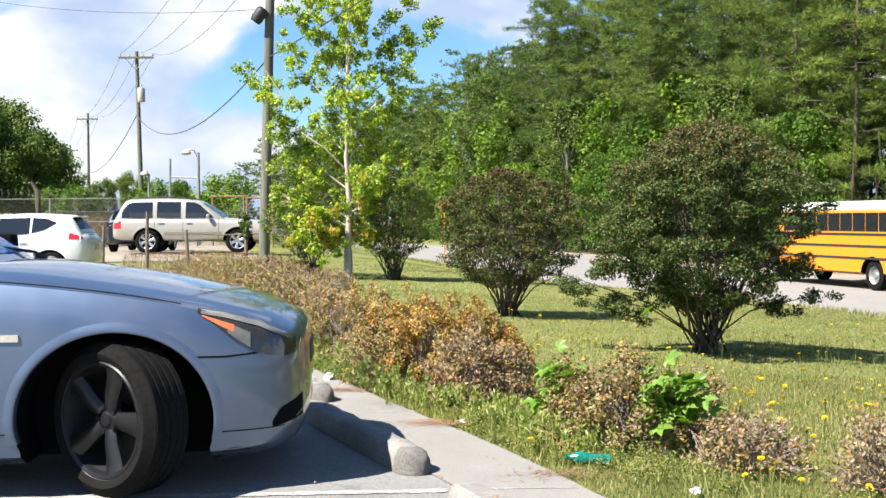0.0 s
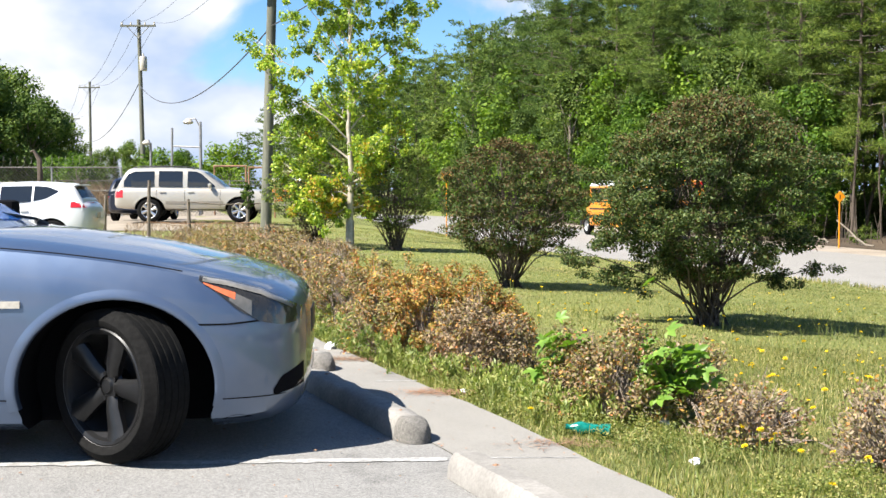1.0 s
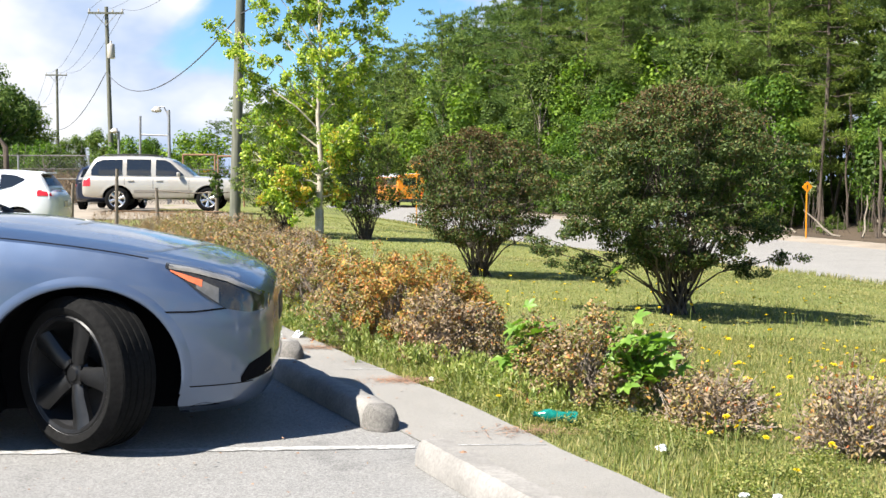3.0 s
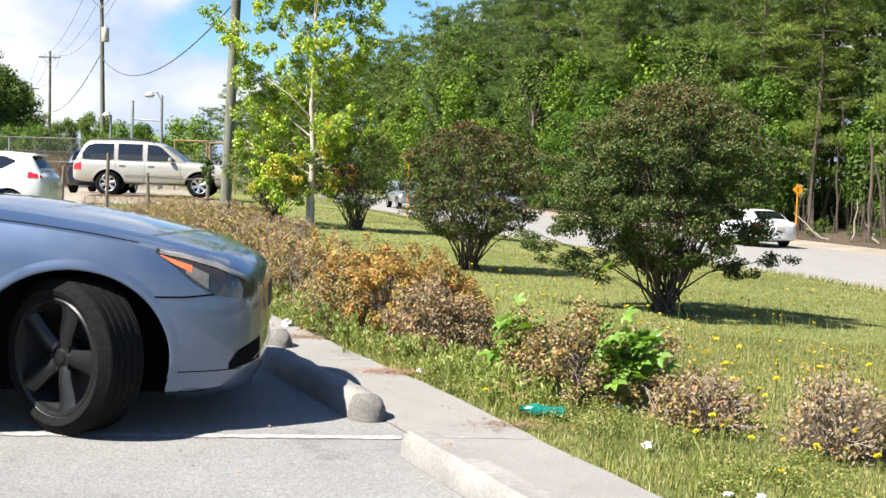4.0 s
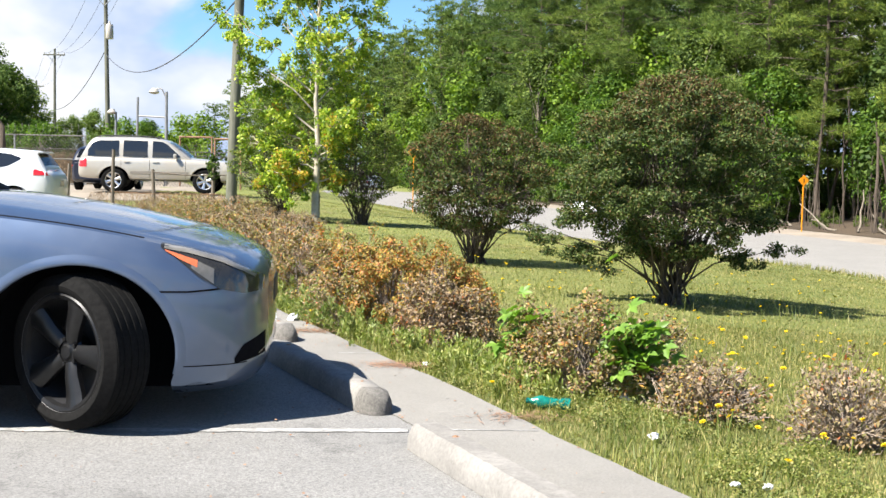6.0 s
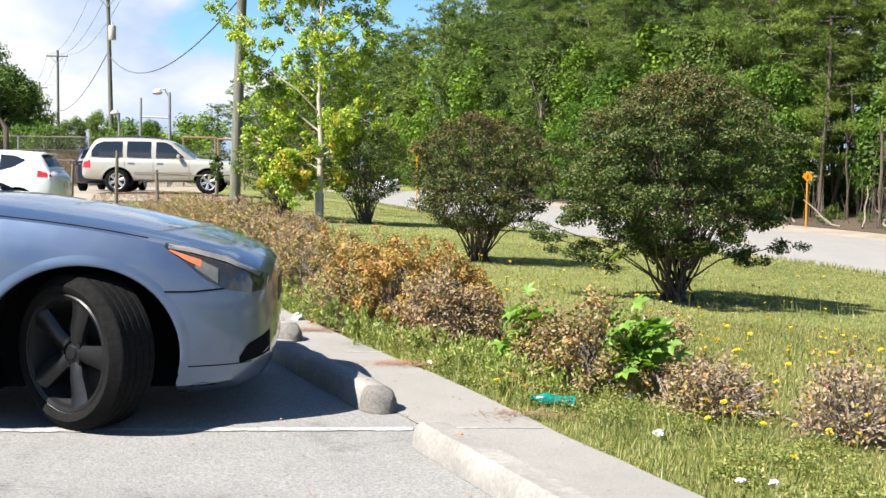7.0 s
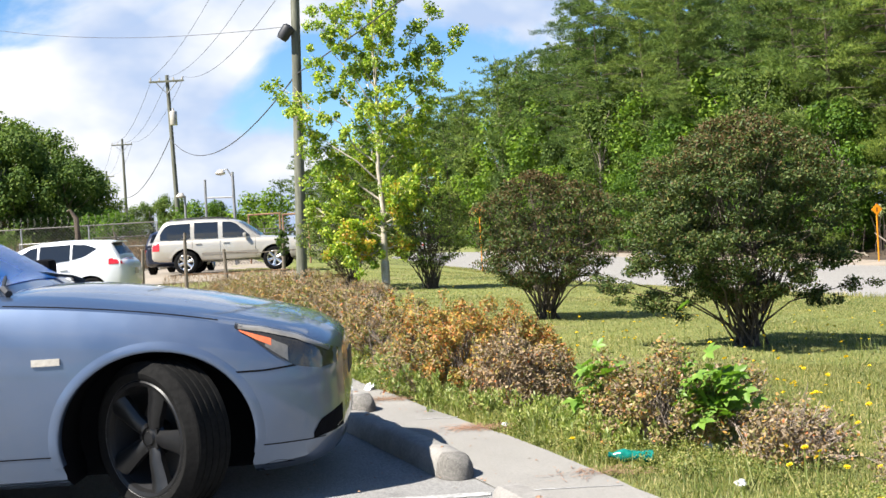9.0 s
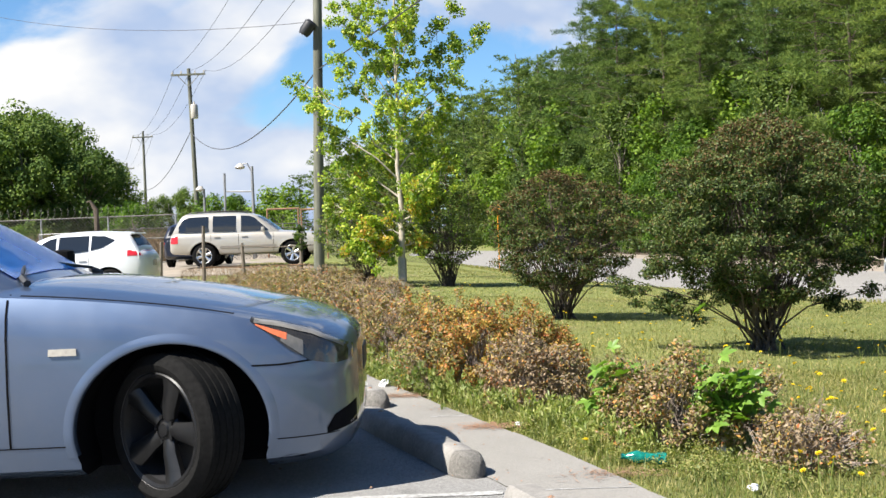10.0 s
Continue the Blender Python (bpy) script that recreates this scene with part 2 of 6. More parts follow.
M["sign"] = plain("yellow_orange_sign", (0.75, 0.27, 0.006), 0.45)
M["wood"] = surface("old_grey_post_wood", (0.085, 0.068, 0.052), (0.21, 0.175, 0.14), 30, 4, 0.95, stretch=(1, 1, 0.15))
M["dark_wood"] = surface("dark_log_wood", (0.037, 0.03, 0.023), (0.12, 0.092, 0.07), 20, 4, 0.95)

M["lawn"] = foliage("grass_blade", [(0.0, (0.085, 0.11, 0.027)), (0.45, (0.165, 0.183, 0.046)), (0.68, (0.27, 0.25, 0.083)), (1.0, (0.46, 0.37, 0.20))], 0.6, 0.3)
M["weed"] = foliage("weed_leaf", [(0.0, (0.088, 0.125, 0.028)), (0.55, (0.175, 0.205, 0.048)), (1.0, (0.36, 0.325, 0.13))], 0.55, 0.35)
M["sprout"] = foliage("bright_sprout_leaf", [(0.0, (0.085, 0.175, 0.026)), (1.0, (0.19, 0.31, 0.05))], 0.45, 0.35)
M["lush"] = foliage("lush_weed_leaf", [(0.0, (0.10, 0.15, 0.034)), (0.5, (0.20, 0.25, 0.06)), (1.0, (0.38, 0.38, 0.16))], 0.5, 0.35)
M["maple"] = foliage("maple_leaf", [(0.0, (0.108, 0.180, 0.023)), (0.5, (0.238, 0.348, 0.041)), (0.8, (0.389, 0.444, 0.054)), (1.0, (0.540, 0.528, 0.090))], 0.5, 0.4)
M["maple_turn"] = foliage("turning_maple_leaf", [(0.0, (0.42, 0.40, 0.05)), (0.6, (0.60, 0.42, 0.06)), (1.0, (0.55, 0.22, 0.06))], 0.5, 0.4)
M["shrub"] = foliage("glossy_shrub_leaf", [(0.0, (0.024, 0.042, 0.013)), (0.5, (0.058, 0.088, 0.024)), (0.88, (0.115, 0.15, 0.042)), (1.0, (0.17, 0.15, 0.055))], 0.55, 0.22, spec=0.22)
M["shrub_light"] = foliage("light_green_shrub_leaf", [(0.0, (0.055, 0.09, 0.02)), (0.5, (0.12, 0.165, 0.04)), (1.0, (0.22, 0.24, 0.065))], 0.6, 0.28, spec=0.2)
M["shrub_tip"] = foliage("bronze_shrub_leaf", [(0.0, (0.053, 0.045, 0.017)), (0.6, (0.098, 0.068, 0.030)), (1.0, (0.150, 0.090, 0.045))], 0.6, 0.2, (1.2, 1.0, 0.6), spec=0.15)
M["azalea"] = foliage("rusty_azalea_leaf", [(0.0, (0.10, 0.105, 0.034)), (0.3, (0.20, 0.178, 0.06)), (0.65, (0.29, 0.185, 0.082)), (1.0, (0.36, 0.27, 0.14))], 0.65, 0.22, (1.2, 1.0, 0.6))
M["azalea_red"] = foliage("orange_azalea_leaf", [(0.0, (0.20, 0.19, 0.04)), (0.35, (0.42, 0.30, 0.06)), (0.7, (0.52, 0.25, 0.065)), (1.0, (0.46, 0.13, 0.055))], 0.6, 0.25, (1.2, 1.0, 0.5))
M["azalea_dry"] = foliage("dry_azalea_leaf", [(0.0, (0.14, 0.10, 0.062)), (0.5, (0.25, 0.178, 0.125)), (1.0, (0.36, 0.27, 0.19))], 0.75, 0.18, (1.1, 1.0, 0.8))
M["pine"] = foliage("pine_needle", [(0.0, (0.036, 0.062, 0.02)), (0.5, (0.108, 0.165, 0.045)), (1.0, (0.20, 0.25, 0.064))], 0.6, 0.22, spec=0.12, vary=1)
M["broad"] = foliage("woodland_leaf", [(0.0, (0.042, 0.088, 0.016)), (0.5, (0.116, 0.196, 0.03)), (1.0, (0.20, 0.285, 0.044))], 0.6, 0.36, spec=0.15, vary=1)
M["olive"] = foliage("olive_woodland_leaf", [(0.0, (0.040, 0.066, 0.02)), (0.5, (0.090, 0.136, 0.035)), (1.0, (0.155, 0.195, 0.05))], 0.6, 0.26, spec=0.12, vary=1)
M["dark_leaf"] = foliage("dark_woodland_leaf", [(0.0, (0.05, 0.088, 0.027)), (0.5, (0.10, 0.155, 0.043)), (1.0, (0.165, 0.21, 0.06))], 0.65, 0.22, spec=0.1, vary=1)
M["flower"] = foliage("dandelion_petal", [(0.0, (0.80, 0.60, 0.012)), (1.0, (0.9, 0.74, 0.03))], 0.6, 0.25, (1.1, 1.0, 0.4))


# ------------------------------------------------------------------ builders
def empty(name, m=None):
    ob = new(name)
    ob.empty_display_size = 0.1
    if m is not None:
        ob.matrix_basis = m
    return ob


def mesh_from(name, bm, mats, smooth=False):
    me = bpy.data.meshes.new(name)
    bm.normal_update()
    bm.to_mesh(me)
    bm.free()
    for mt in mats if isinstance(mats, (list, tuple)) else [mats]:
        me.materials.append(mt)
    if smooth:
        me.shade_smooth()
        me.set_sharp_from_angle(angle=radians(smooth if smooth is not True else 40))
    return me


def part(name, bm, mats, parent=None, label="", smooth=False):
    me = bm if isinstance(bm, bpy.types.Mesh) else mesh_from(name, bm, mats, smooth)
    ob = new(name, me)
    ob.parent = parent
    return tagged(ob, label)


def box(bm, c, size, rot=None, bevel=0.0):
    g = bmesh.ops.create_cube(bm, size=1)
    vs = g["verts"]
    m = Matrix.Translation(c) @ (rot if rot is not None else Matrix.Identity(4)) @ Matrix.Diagonal((*size, 1))
    bmesh.ops.transform(bm, matrix=m, verts=vs)
    if bevel:
        es = {e for v in vs for e in v.link_edges}
        bmesh.ops.bevel(bm, geom=list(es), offset=bevel, segments=2, affect="EDGES", profile=0.6)
    return bm


def tube(bm, pts, radii, sides=8, cap=True):
    """A round bar through the points, with a radius at each."""
    pts = [Vector(p) for p in pts]
    if not isinstance(radii, (list, tuple)):
        radii = [radii] * len(pts)
    rings = []
    up = Vector((0.13, 0.21, 0.97))
    for i, p in enumerate(pts):
        d = (pts[min(i + 1, len(pts) - 1)] - pts[max(i - 1, 0)]).normalized()
        a = d.cross(up if abs(d.dot(up)) < 0.95 else Vector((1, 0, 0))).normalized()
        b = d.cross(a)
        rings.append([bm.verts.new(p + radii[i] * (math.cos(2 * math.pi * k / sides) * a + math.sin(2 * math.pi * k / sides) * b)) for k in range(sides)])
    for r, s in zip(rings, rings[1:]):
        for k in range(sides):
            bm.faces.new((r[k], r[(k + 1) % sides], s[(k + 1) % sides], s[k]))
    if cap and sides > 2:
        bm.faces.new(rings[0][::-1])
        bm.faces.new(rings[-1])
    return bm


def lathe(bm, prof, segs=40, axis="y"):
    """Turns a closed or open profile of (radius, along) round the axis."""
    rings = []
    for k in range(segs):
        a = 2 * math.pi * k / segs
        ring = []
        for r, h in prof:
            p = (r * math.cos(a), h, r * math.sin(a)) if axis == "y" else (r * math.cos(a), r * math.sin(a), h)
            ring.append(bm.verts.new(p))
        rings.append(ring)
    n = len(prof)
    for k in range(segs):
        a, b = rings[k], rings[(k + 1) % segs]
        for i in range(n - 1):
            bm.faces.new((a[i], a[i + 1], b[i + 1], b[i]))
    bmesh.ops.remove_doubles(bm, verts=bm.verts, dist=1e-5)
    bmesh.ops.recalc_face_normals(bm, faces=bm.faces)
    return bm


def quads_mesh(name, verts, mats, idx=None, per=4):
    """Many small leaves at once: verts is (n * per, 3)."""
    n = len(verts) // per
    me = bpy.data.meshes.new(name)
    me.vertices.add(len(verts))
    me.vertices.foreach_set("co", np.asarray(verts, dtype=np.float32).ravel())
    me.loops.add(n * per)
    me.loops.foreach_set("vertex_index", np.arange(n * per, dtype=np.int32))
    me.polygons.add(n)
    me.polygons.foreach_set("loop_start", np.arange(0, n * per, per, dtype=np.int32))
    for mt in mats if isinstance(mats, (list, tuple)) else [mats]:
        me.materials.append(mt)
    if idx is not None:
        me.polygons.foreach_set("material_index", np.asarray(idx, dtype=np.int32))
    me.update(calc_edges=True)
    me.validate()
    return me


def leaf_quads(c, size, rng, aspect=0.55, up=0.4, outward=None, needle=False):
    """Rhombic blades at the centres c, facing outwards and up with random turns."""
    n = len(c)
    f = rng.normal(size=(n, 3)) * 0.55
    f[:, 2] += up
    if outward is not None:
        f += outward
    f /= np.linalg.norm(f, axis=1, keepdims=True) + 1e-9
    d = np.cross(f, rng.normal(size=(n, 3)))
    d /= np.linalg.norm(d, axis=1, keepdims=True) + 1e-9
    if needle:
        d, f = f, d
    s = np.cross(f, d)
    L = (np.asarray(size) * rng.uniform(0.6, 1.3, n))[:, None]
    w = L * aspect * 0.5
    v = np.empty((n, 4, 3))
    v[:, 0] = c - d * L * 0.5
    v[:, 1] = c + s * w + d * L * 0.05
    v[:, 2] = c + d * L * 0.5
    v[:, 3] = c - s * w + d * L * 0.05
    return v.reshape(-1, 3)


# ------------------------------------------------------------------ lie of the land
RN = (0.9735, 0.2288)
RD = (-0.2288, 0.9735)
R0 = 17.5


def across(x, y):
    return RN[0] * x + RN[1] * y - R0


def bulge(x, y):
    """How far the near edge of the road swings towards the lawn."""
    s = RD[0] * x + RD[1] * y
    return float(np.interp(s, (22, 27, 30, 34, 39, 46, 54, 64, 80, 110), (0, 0.15, 0.6, 1.6, 2.4, 2.9, 2.8, 2.3, 1.5, 0)))


def smooth01(t):
    t = min(1.0, max(0.0, t))
    return t * t * (3 - 2 * t)


def height(x, y):
    u = across(x, y)
    if -12 < u < 0:
        u = min(0.0, u + bulge(x, y) * smooth01((u + 12) / 8))
    z = 0.0
    if u > -15.5:
        t = min(1.0, (u + 15.5) / 15.5)
        z = -1.3 * (0.25 * t + 0.75 * t * t)
    if u > 10.5:
        z += 0.5 * smooth01((u - 10.5) / 12)
    z -= 0.27 * math.exp(-(((x + 9.5) / 4.0) ** 2 + ((y - 30) / 5.5) ** 2))
    z += 0.12 * math.exp(-(((x + 8.5) / 5.0) ** 2 + ((y - 42) / 4.5) ** 2))
    if -14.8 < u < -0.6 and y > 6:
        z += 0.03 * noise.noise(Vector((x * 0.5, y * 0.5, 0))) + 0.012 * noise.noise(Vector((x * 2, y * 2, 3)))
    return z


def on_road(u, s, z=0.0):
    """The place u metres across from the near edge and s along the road."""
    return Vector((RN[0] * (u + R0) + RD[0] * s, RN[1] * (u + R0) + RD[1] * s, -1.3 + z))


# ------------------------------------------------------------------ ground, lot, road
def edge_x(y):
    """Where the walk ends and the grass begins."""
    return 0.65 - 0.37 * (y - 5.31) - 0.004 * (y - 5.3) ** 2 * (1 if y < 9 else 0) - (0.055 if y >= 9 else 0)


def stop_x(y):
    return -0.13 - 0.40 * (y - 5.72)


def sheet(name, xs_of_y, ys, lift, mat, label, category, floor=height):
    bm = bmesh.new()
    rows = [[bm.verts.new((x, y, floor(x, y) + lift)) for x in xs_of_y(y)] for y in ys]
    for a, b in zip(rows, rows[1:]):
        for i in range(len(a) - 1):
            bm.faces.new((a[i], a[i + 1], b[i + 1], b[i]))
    ob = part(name, bm, mat, smooth=True)
    return tagged(ob, label, category, kind="structure")


def build_ground():
    xs = sorted({round(v, 2) for v in (*np.linspace(-900, -45, 14), *np.linspace(-45, -8, 26), *np.linspace(-8, 12, 62), *np.linspace(12, 45, 36), *np.linspace(45, 900, 14))})
    ys = sorted({round(v, 2) for v in (*np.linspace(-300, -10, 8), *np.linspace(-10, 3, 12), *np.linspace(3, 36, 110), *np.linspace(36, 110, 60), *np.linspace(110, 1500, 18))})
    sheet("ground", lambda y: xs, ys, 0.0, M["ground"], "green lawn with bare sandy patches sloping to a road", "ground")


def build_lot():
    ys = [-25, -12, -4] + [round(v, 3) for v in np.arange(0, 34.01, 0.25)]
    wob = lambda y, k: 0.018 * noise.noise(Vector((y * 2.6, k, 0))) + 0.03 * noise.noise(Vector((y * 0.7, k, 5)))
    offs = [0, 0.35, 0.8, 1.5, 2.5, 4, 6, 9, 13, 18, 26, 40]
    sheet("parking_lot", lambda y: [stop_x(y) + 0.05 - o for o in offs[::-1]], ys, 0.014, M["asphalt"],
          "worn grey asphalt parking lot with white stall lines", "parking lot")
    sheet("walk_strip", lambda y: [stop_x(y) + 0.045, stop_x(y) + 0.3, edge_x(y) + wob(y, 2)], [v for v in ys if 0 <= v <= 16], 0.019, M["concrete"],
          "pale concrete strip between wheel stops and grass", "pavement")


def stall_line(y0, heading, x0, x1, w, lift=0.0212, name="stall_line"):
    bm = bmesh.new()
    n = 220
    up, dn = [], []
    for i in range(n + 1):
        x = x0 + (x1 - x0) * i / n
        yc = y0 + math.tan(heading) * x
        ww = w * (0.85 + 0.35 * noise.noise(Vector((x * 6, y0, 1))) + 0.3 * noise.noise(Vector((x * 23, y0, 6))))
        up.append(bm.verts.new((x, yc + ww / 2, height(x, yc) + lift)))
        dn.append(bm.verts.new((x, yc - ww / 2 + 0.003 * noise.noise(Vector((x * 14, y0, 4))), height(x, yc) + lift)))
    for i in range(n):
        bm.faces.new((dn[i], dn[i + 1], up[i + 1], up[i]))
    tagged(part(name, bm, M["line"]), "worn white painted stall line on the asphalt", "line", kind="structure")


def build_road():
    def strip(name, u0, u1, mat, lift, label, cat, cols=6):
        bm = bmesh.new()
        ss = [-500, -140, -60, -20] + list(np.arange(0, 160, 4)) + [180, 220, 300, 450, 700, 1200]
        rows = []
        for s in ss:
            row = []
            for i in range(cols + 1):
                b = on_road(u0, s)
                w0 = u0 - bulge(b.x, b.y) if u0 == 0.0 else u0
                u = w0 + (u1 - w0) * i / cols
                if i in (0, cols):
                    u += 0.12 * noise.noise(Vector((s * 0.6, i, 2)))
                p = on_road(u, s)
                row.append(bm.verts.new((p.x, p.y, (-1.3 + lift + 0.05 * (1 - (2 * i / cols - 1) ** 2)) if u1 < 20 else height(p.x, p.y) + lift)))
            rows.append(row)
        for a, b in zip(rows, rows[1:]):
            for i in range(cols):
                bm.faces.new((a[i], a[i + 1], b[i + 1], b[i]))
        tagged(part(name, bm, mat, smooth=True), label, cat, kind="structure")
    strip("road", 0.0, 8.8, M["road"], 0.02, "sun-bleached grey two-lane country road", "road")
    strip("road_shoulder", 8.7, 11.6, M["sand"], 0.012, "sandy tan shoulder along the woods", "shoulder", 3)
    strip("forest_floor", 11.5, 70.0, M["litter_floor"], 0.02, "brown leaf litter darkened for the shade under the woods", "ground", 24)
    sheet("gravel_yard", lambda y: list(np.linspace(-46, -5.2 - 0.2288 * (y - 36), 14)), list(np.linspace(36.5, 72, 24)), 0.02, M["gravel"],
          "tan gravel yard behind the planting", "ground")


build_ground()
build_lot()
stall_line(5.30, radians(3.2), -7.0, 0.02, 0.085, 0.0178)
stall_line(5.315, radians(0.5), 0.2, 0.60, 0.018)
stall_line(7.50, radians(3.2), -0.42, -0.16, 0.022)
stall_line(9.6, radians(3.2), -6.0, -1.4, 0.06, 0.0178)
build_road()


# ------------------------------------------------------------------ wheel stops
def wheel_stop(x, y, turn, length=1.83, wear=1.0):
    bm = bmesh.new()
    prof = [(-0.085, 0), (-0.082, 0.05), (-0.064, 0.094), (-0.048, 0.108), (0.048, 0.108), (0.064, 0.094), (0.082, 0.05), (0.085, 0)]
    n = 110
    rings = []
    for i in range(n + 1):
        t = i / n
        l = (t - 0.5) * length
        e = min(t, 1 - t) * length
        worn = max(0, 1 - e / (0.04 + 0.07 * wear))
        k = max(0.95 - 0.65 * wear, math.sqrt(max(0.0, 1 - worn ** 2)))
        ring = []
        for j, (a, z) in enumerate(prof):
            d = (0.006 * noise.noise(Vector((l * 9, a * 30, z * 30 + x))) + 0.004 * noise.noise(Vector((l * 31, a * 60, z * 60 + x)))) * (0.25 + 0.75 * wear) if 0 < j < 7 else 0
            ring.append(bm.verts.new((a * k + d, l, z * (k * 0.75 + 0.25) + d + 0.02 * wear * worn * noise.noise(Vector((l * 45, a * 40, z * 40))) * (0 < j < 7))))
        rings.append(ring)
    for a, b in zip(rings, rings[1:]):
        for j in range(len(prof) - 1):
            bm.faces.new((a[j], b[j], b[j + 1], a[j + 1]))
    bm.faces.new(rings[0])
    bm.faces.new(rings[-1][::-1])
    if wear:
        # broken, pebbly end towards the lot
        for f in bm.faces:
            f.material_index = int(f.calc_center_median().y < -length * 0.5 + 0.15)
    ob = part("wheel_stop", bm, [M["stop"], M["old_stop"]], smooth=30 if not wear else 70)
    ob.matrix_basis = pose(x, y, height(x, y) + 0.016, 0, 0, turn)
    for e in (-0.62, 0.62):
        pin = lathe(bmesh.new(), [(0.0, 0.006), (0.007, 0.005), (0.009, 0.0), (0.016, 0.001), (0.017, -0.01)], 12, "z")
        p = part("anchor_pin", pin, M["rust"], ob, "rusty anchor pin head", True)
        p.matrix_basis = pose(0.01, e * length / 1.83, 0.108)
    return tagged(ob, "weathered cast concrete wheel stop on the lot", "wheel stop", "wheel stops along the walk")


wheel_stop(-0.455, 6.49, 22, 1.88)
wheel_stop(-1.10, 8.72, 22)
wheel_stop(0.42, 4.13, 21, 1.83, 0.0)


# ------------------------------------------------------------------ vehicles
def catmull(rows, n):
    """Smooth rows through the given rows of numbers."""
    rows = np.asarray(rows, float)
    out = []
    for i in range(len(rows) - 1):
        p0, p1, p2, p3 = rows[max(i - 1, 0)], rows[i], rows[i + 1], rows[min(i + 2, len(rows) - 1)]
        h = p2[0] - p1[0]
        m1 = (p2 - p0) / (p2[0] - p0[0]) * h
        m2 = (p3 - p1) / (p3[0] - p1[0]) * h
        for k in range(n):
            t = k / n
            out.append((2 * t ** 3 - 3 * t ** 2 + 1) * p1 + (t ** 3 - 2 * t ** 2 + t) * m1 + (-2 * t ** 3 + 3 * t ** 2) * p2 + (t ** 3 - t ** 2) * m2)
    out.append(rows[-1])
    return np.array(out)


def ring_at(st):
    """Half of a body's cross-section, from under the middle up to the top: (y, z)."""
    x, w, zb, zs, zt = st
    h = zs - zb
    key = [(0, zb), (0.5, zb), (0.84, zb + 0.004), (0.955, zb + 0.05), (0.99, zb + 0.22 * h), (1.0, zb + 0.5 * h), (0.992, zb + 0.78 * h),
           (0.975, zb + 0.9 * h), (0.935, zs), (0.86, zs + 0.3 * (zt - zs)), (0.7, zs + 0.62 * (zt - zs)), (0.4, zs + 0.93 * (zt - zs)), (0, zt)]
    return np.array([(a * w, z) for a, z in key])


class Shape:
    def __init__(self, spec):
        self.rows = catmull(spec["body"], spec.get("n", 4))
        self.xs = self.rows[:, 0]

    def station(self, x):
        o = np.argsort(self.xs)
        return [x] + [float(np.interp(x, self.xs[o], self.rows[o, k])) for k in range(1, 5)]

    def side(self, x, z):
        r = ring_at(self.station(x))
        return float(np.interp(z, r[:, 1] + np.arange(len(r)) * 1e-6, r[:, 0]))


def loft(rows, ring):
    bm = bmesh.new()
    rings = []
    for st in rows:
        half = ring(st)
        pts = [(st[0], -y, z) for y, z in half] + [(st[0], y, z) for y, z in half[-2:0:-1]]
        rings.append([bm.verts.new(p) for p in pts])
    n = len(rings[0])
    for a, b in zip(rings, rings[1:]):
        for k in range(n):
            bm.faces.new((a[k], a[(k + 1) % n], b[(k + 1) % n], b[k]))
    bm.faces.new(rings[0][::-1])
    bm.faces.new(rings[-1])
    bmesh.ops.recalc_face_normals(bm, faces=bm.faces)
    return bm


def patch(shape, xs, lo, hi, side=-1, off=0.004, rows=4, sidef=None):
    """A thin panel on the body's flank between two curves z(x)."""
    bm = bmesh.new()
    f = sidef or shape.side
    fr, bk = [], []
    for x in xs:
        a, b = [], []
        for j in range(rows + 1):
            z = lo(x) + (hi(x) - lo(x)) * j / rows
            y = f(x, z)
            a.append(bm.verts.new((x, side * (y + off), z)))
            b.append(bm.verts.new((x, side * (y - 0.01), z)))
        fr.append(a)
        bk.append(b)
    for i in range(len(xs) - 1):
        for j in range(rows):
            bm.faces.new((fr[i][j], fr[i + 1][j], fr[i + 1][j + 1], fr[i][j + 1]))
        for g0, g1 in ((0, 0), (rows, rows)):
            bm.faces.new((fr[i][g0], fr[i + 1][g0], bk[i + 1][g1], bk[i][g1]))
    for j in range(rows):
        for i in (0, -1):
            bm.faces.new((fr[i][j], fr[i][j + 1], bk[i][j + 1], bk[i][j]))
    bmesh.ops.recalc_face_normals(bm, faces=bm.faces)
    return bm


def poly(pts):
    """z(x) through the given points."""
    p = sorted(pts)
    return lambda x: float(np.interp(x, [a for a, b in p], [b for a, b in p]))


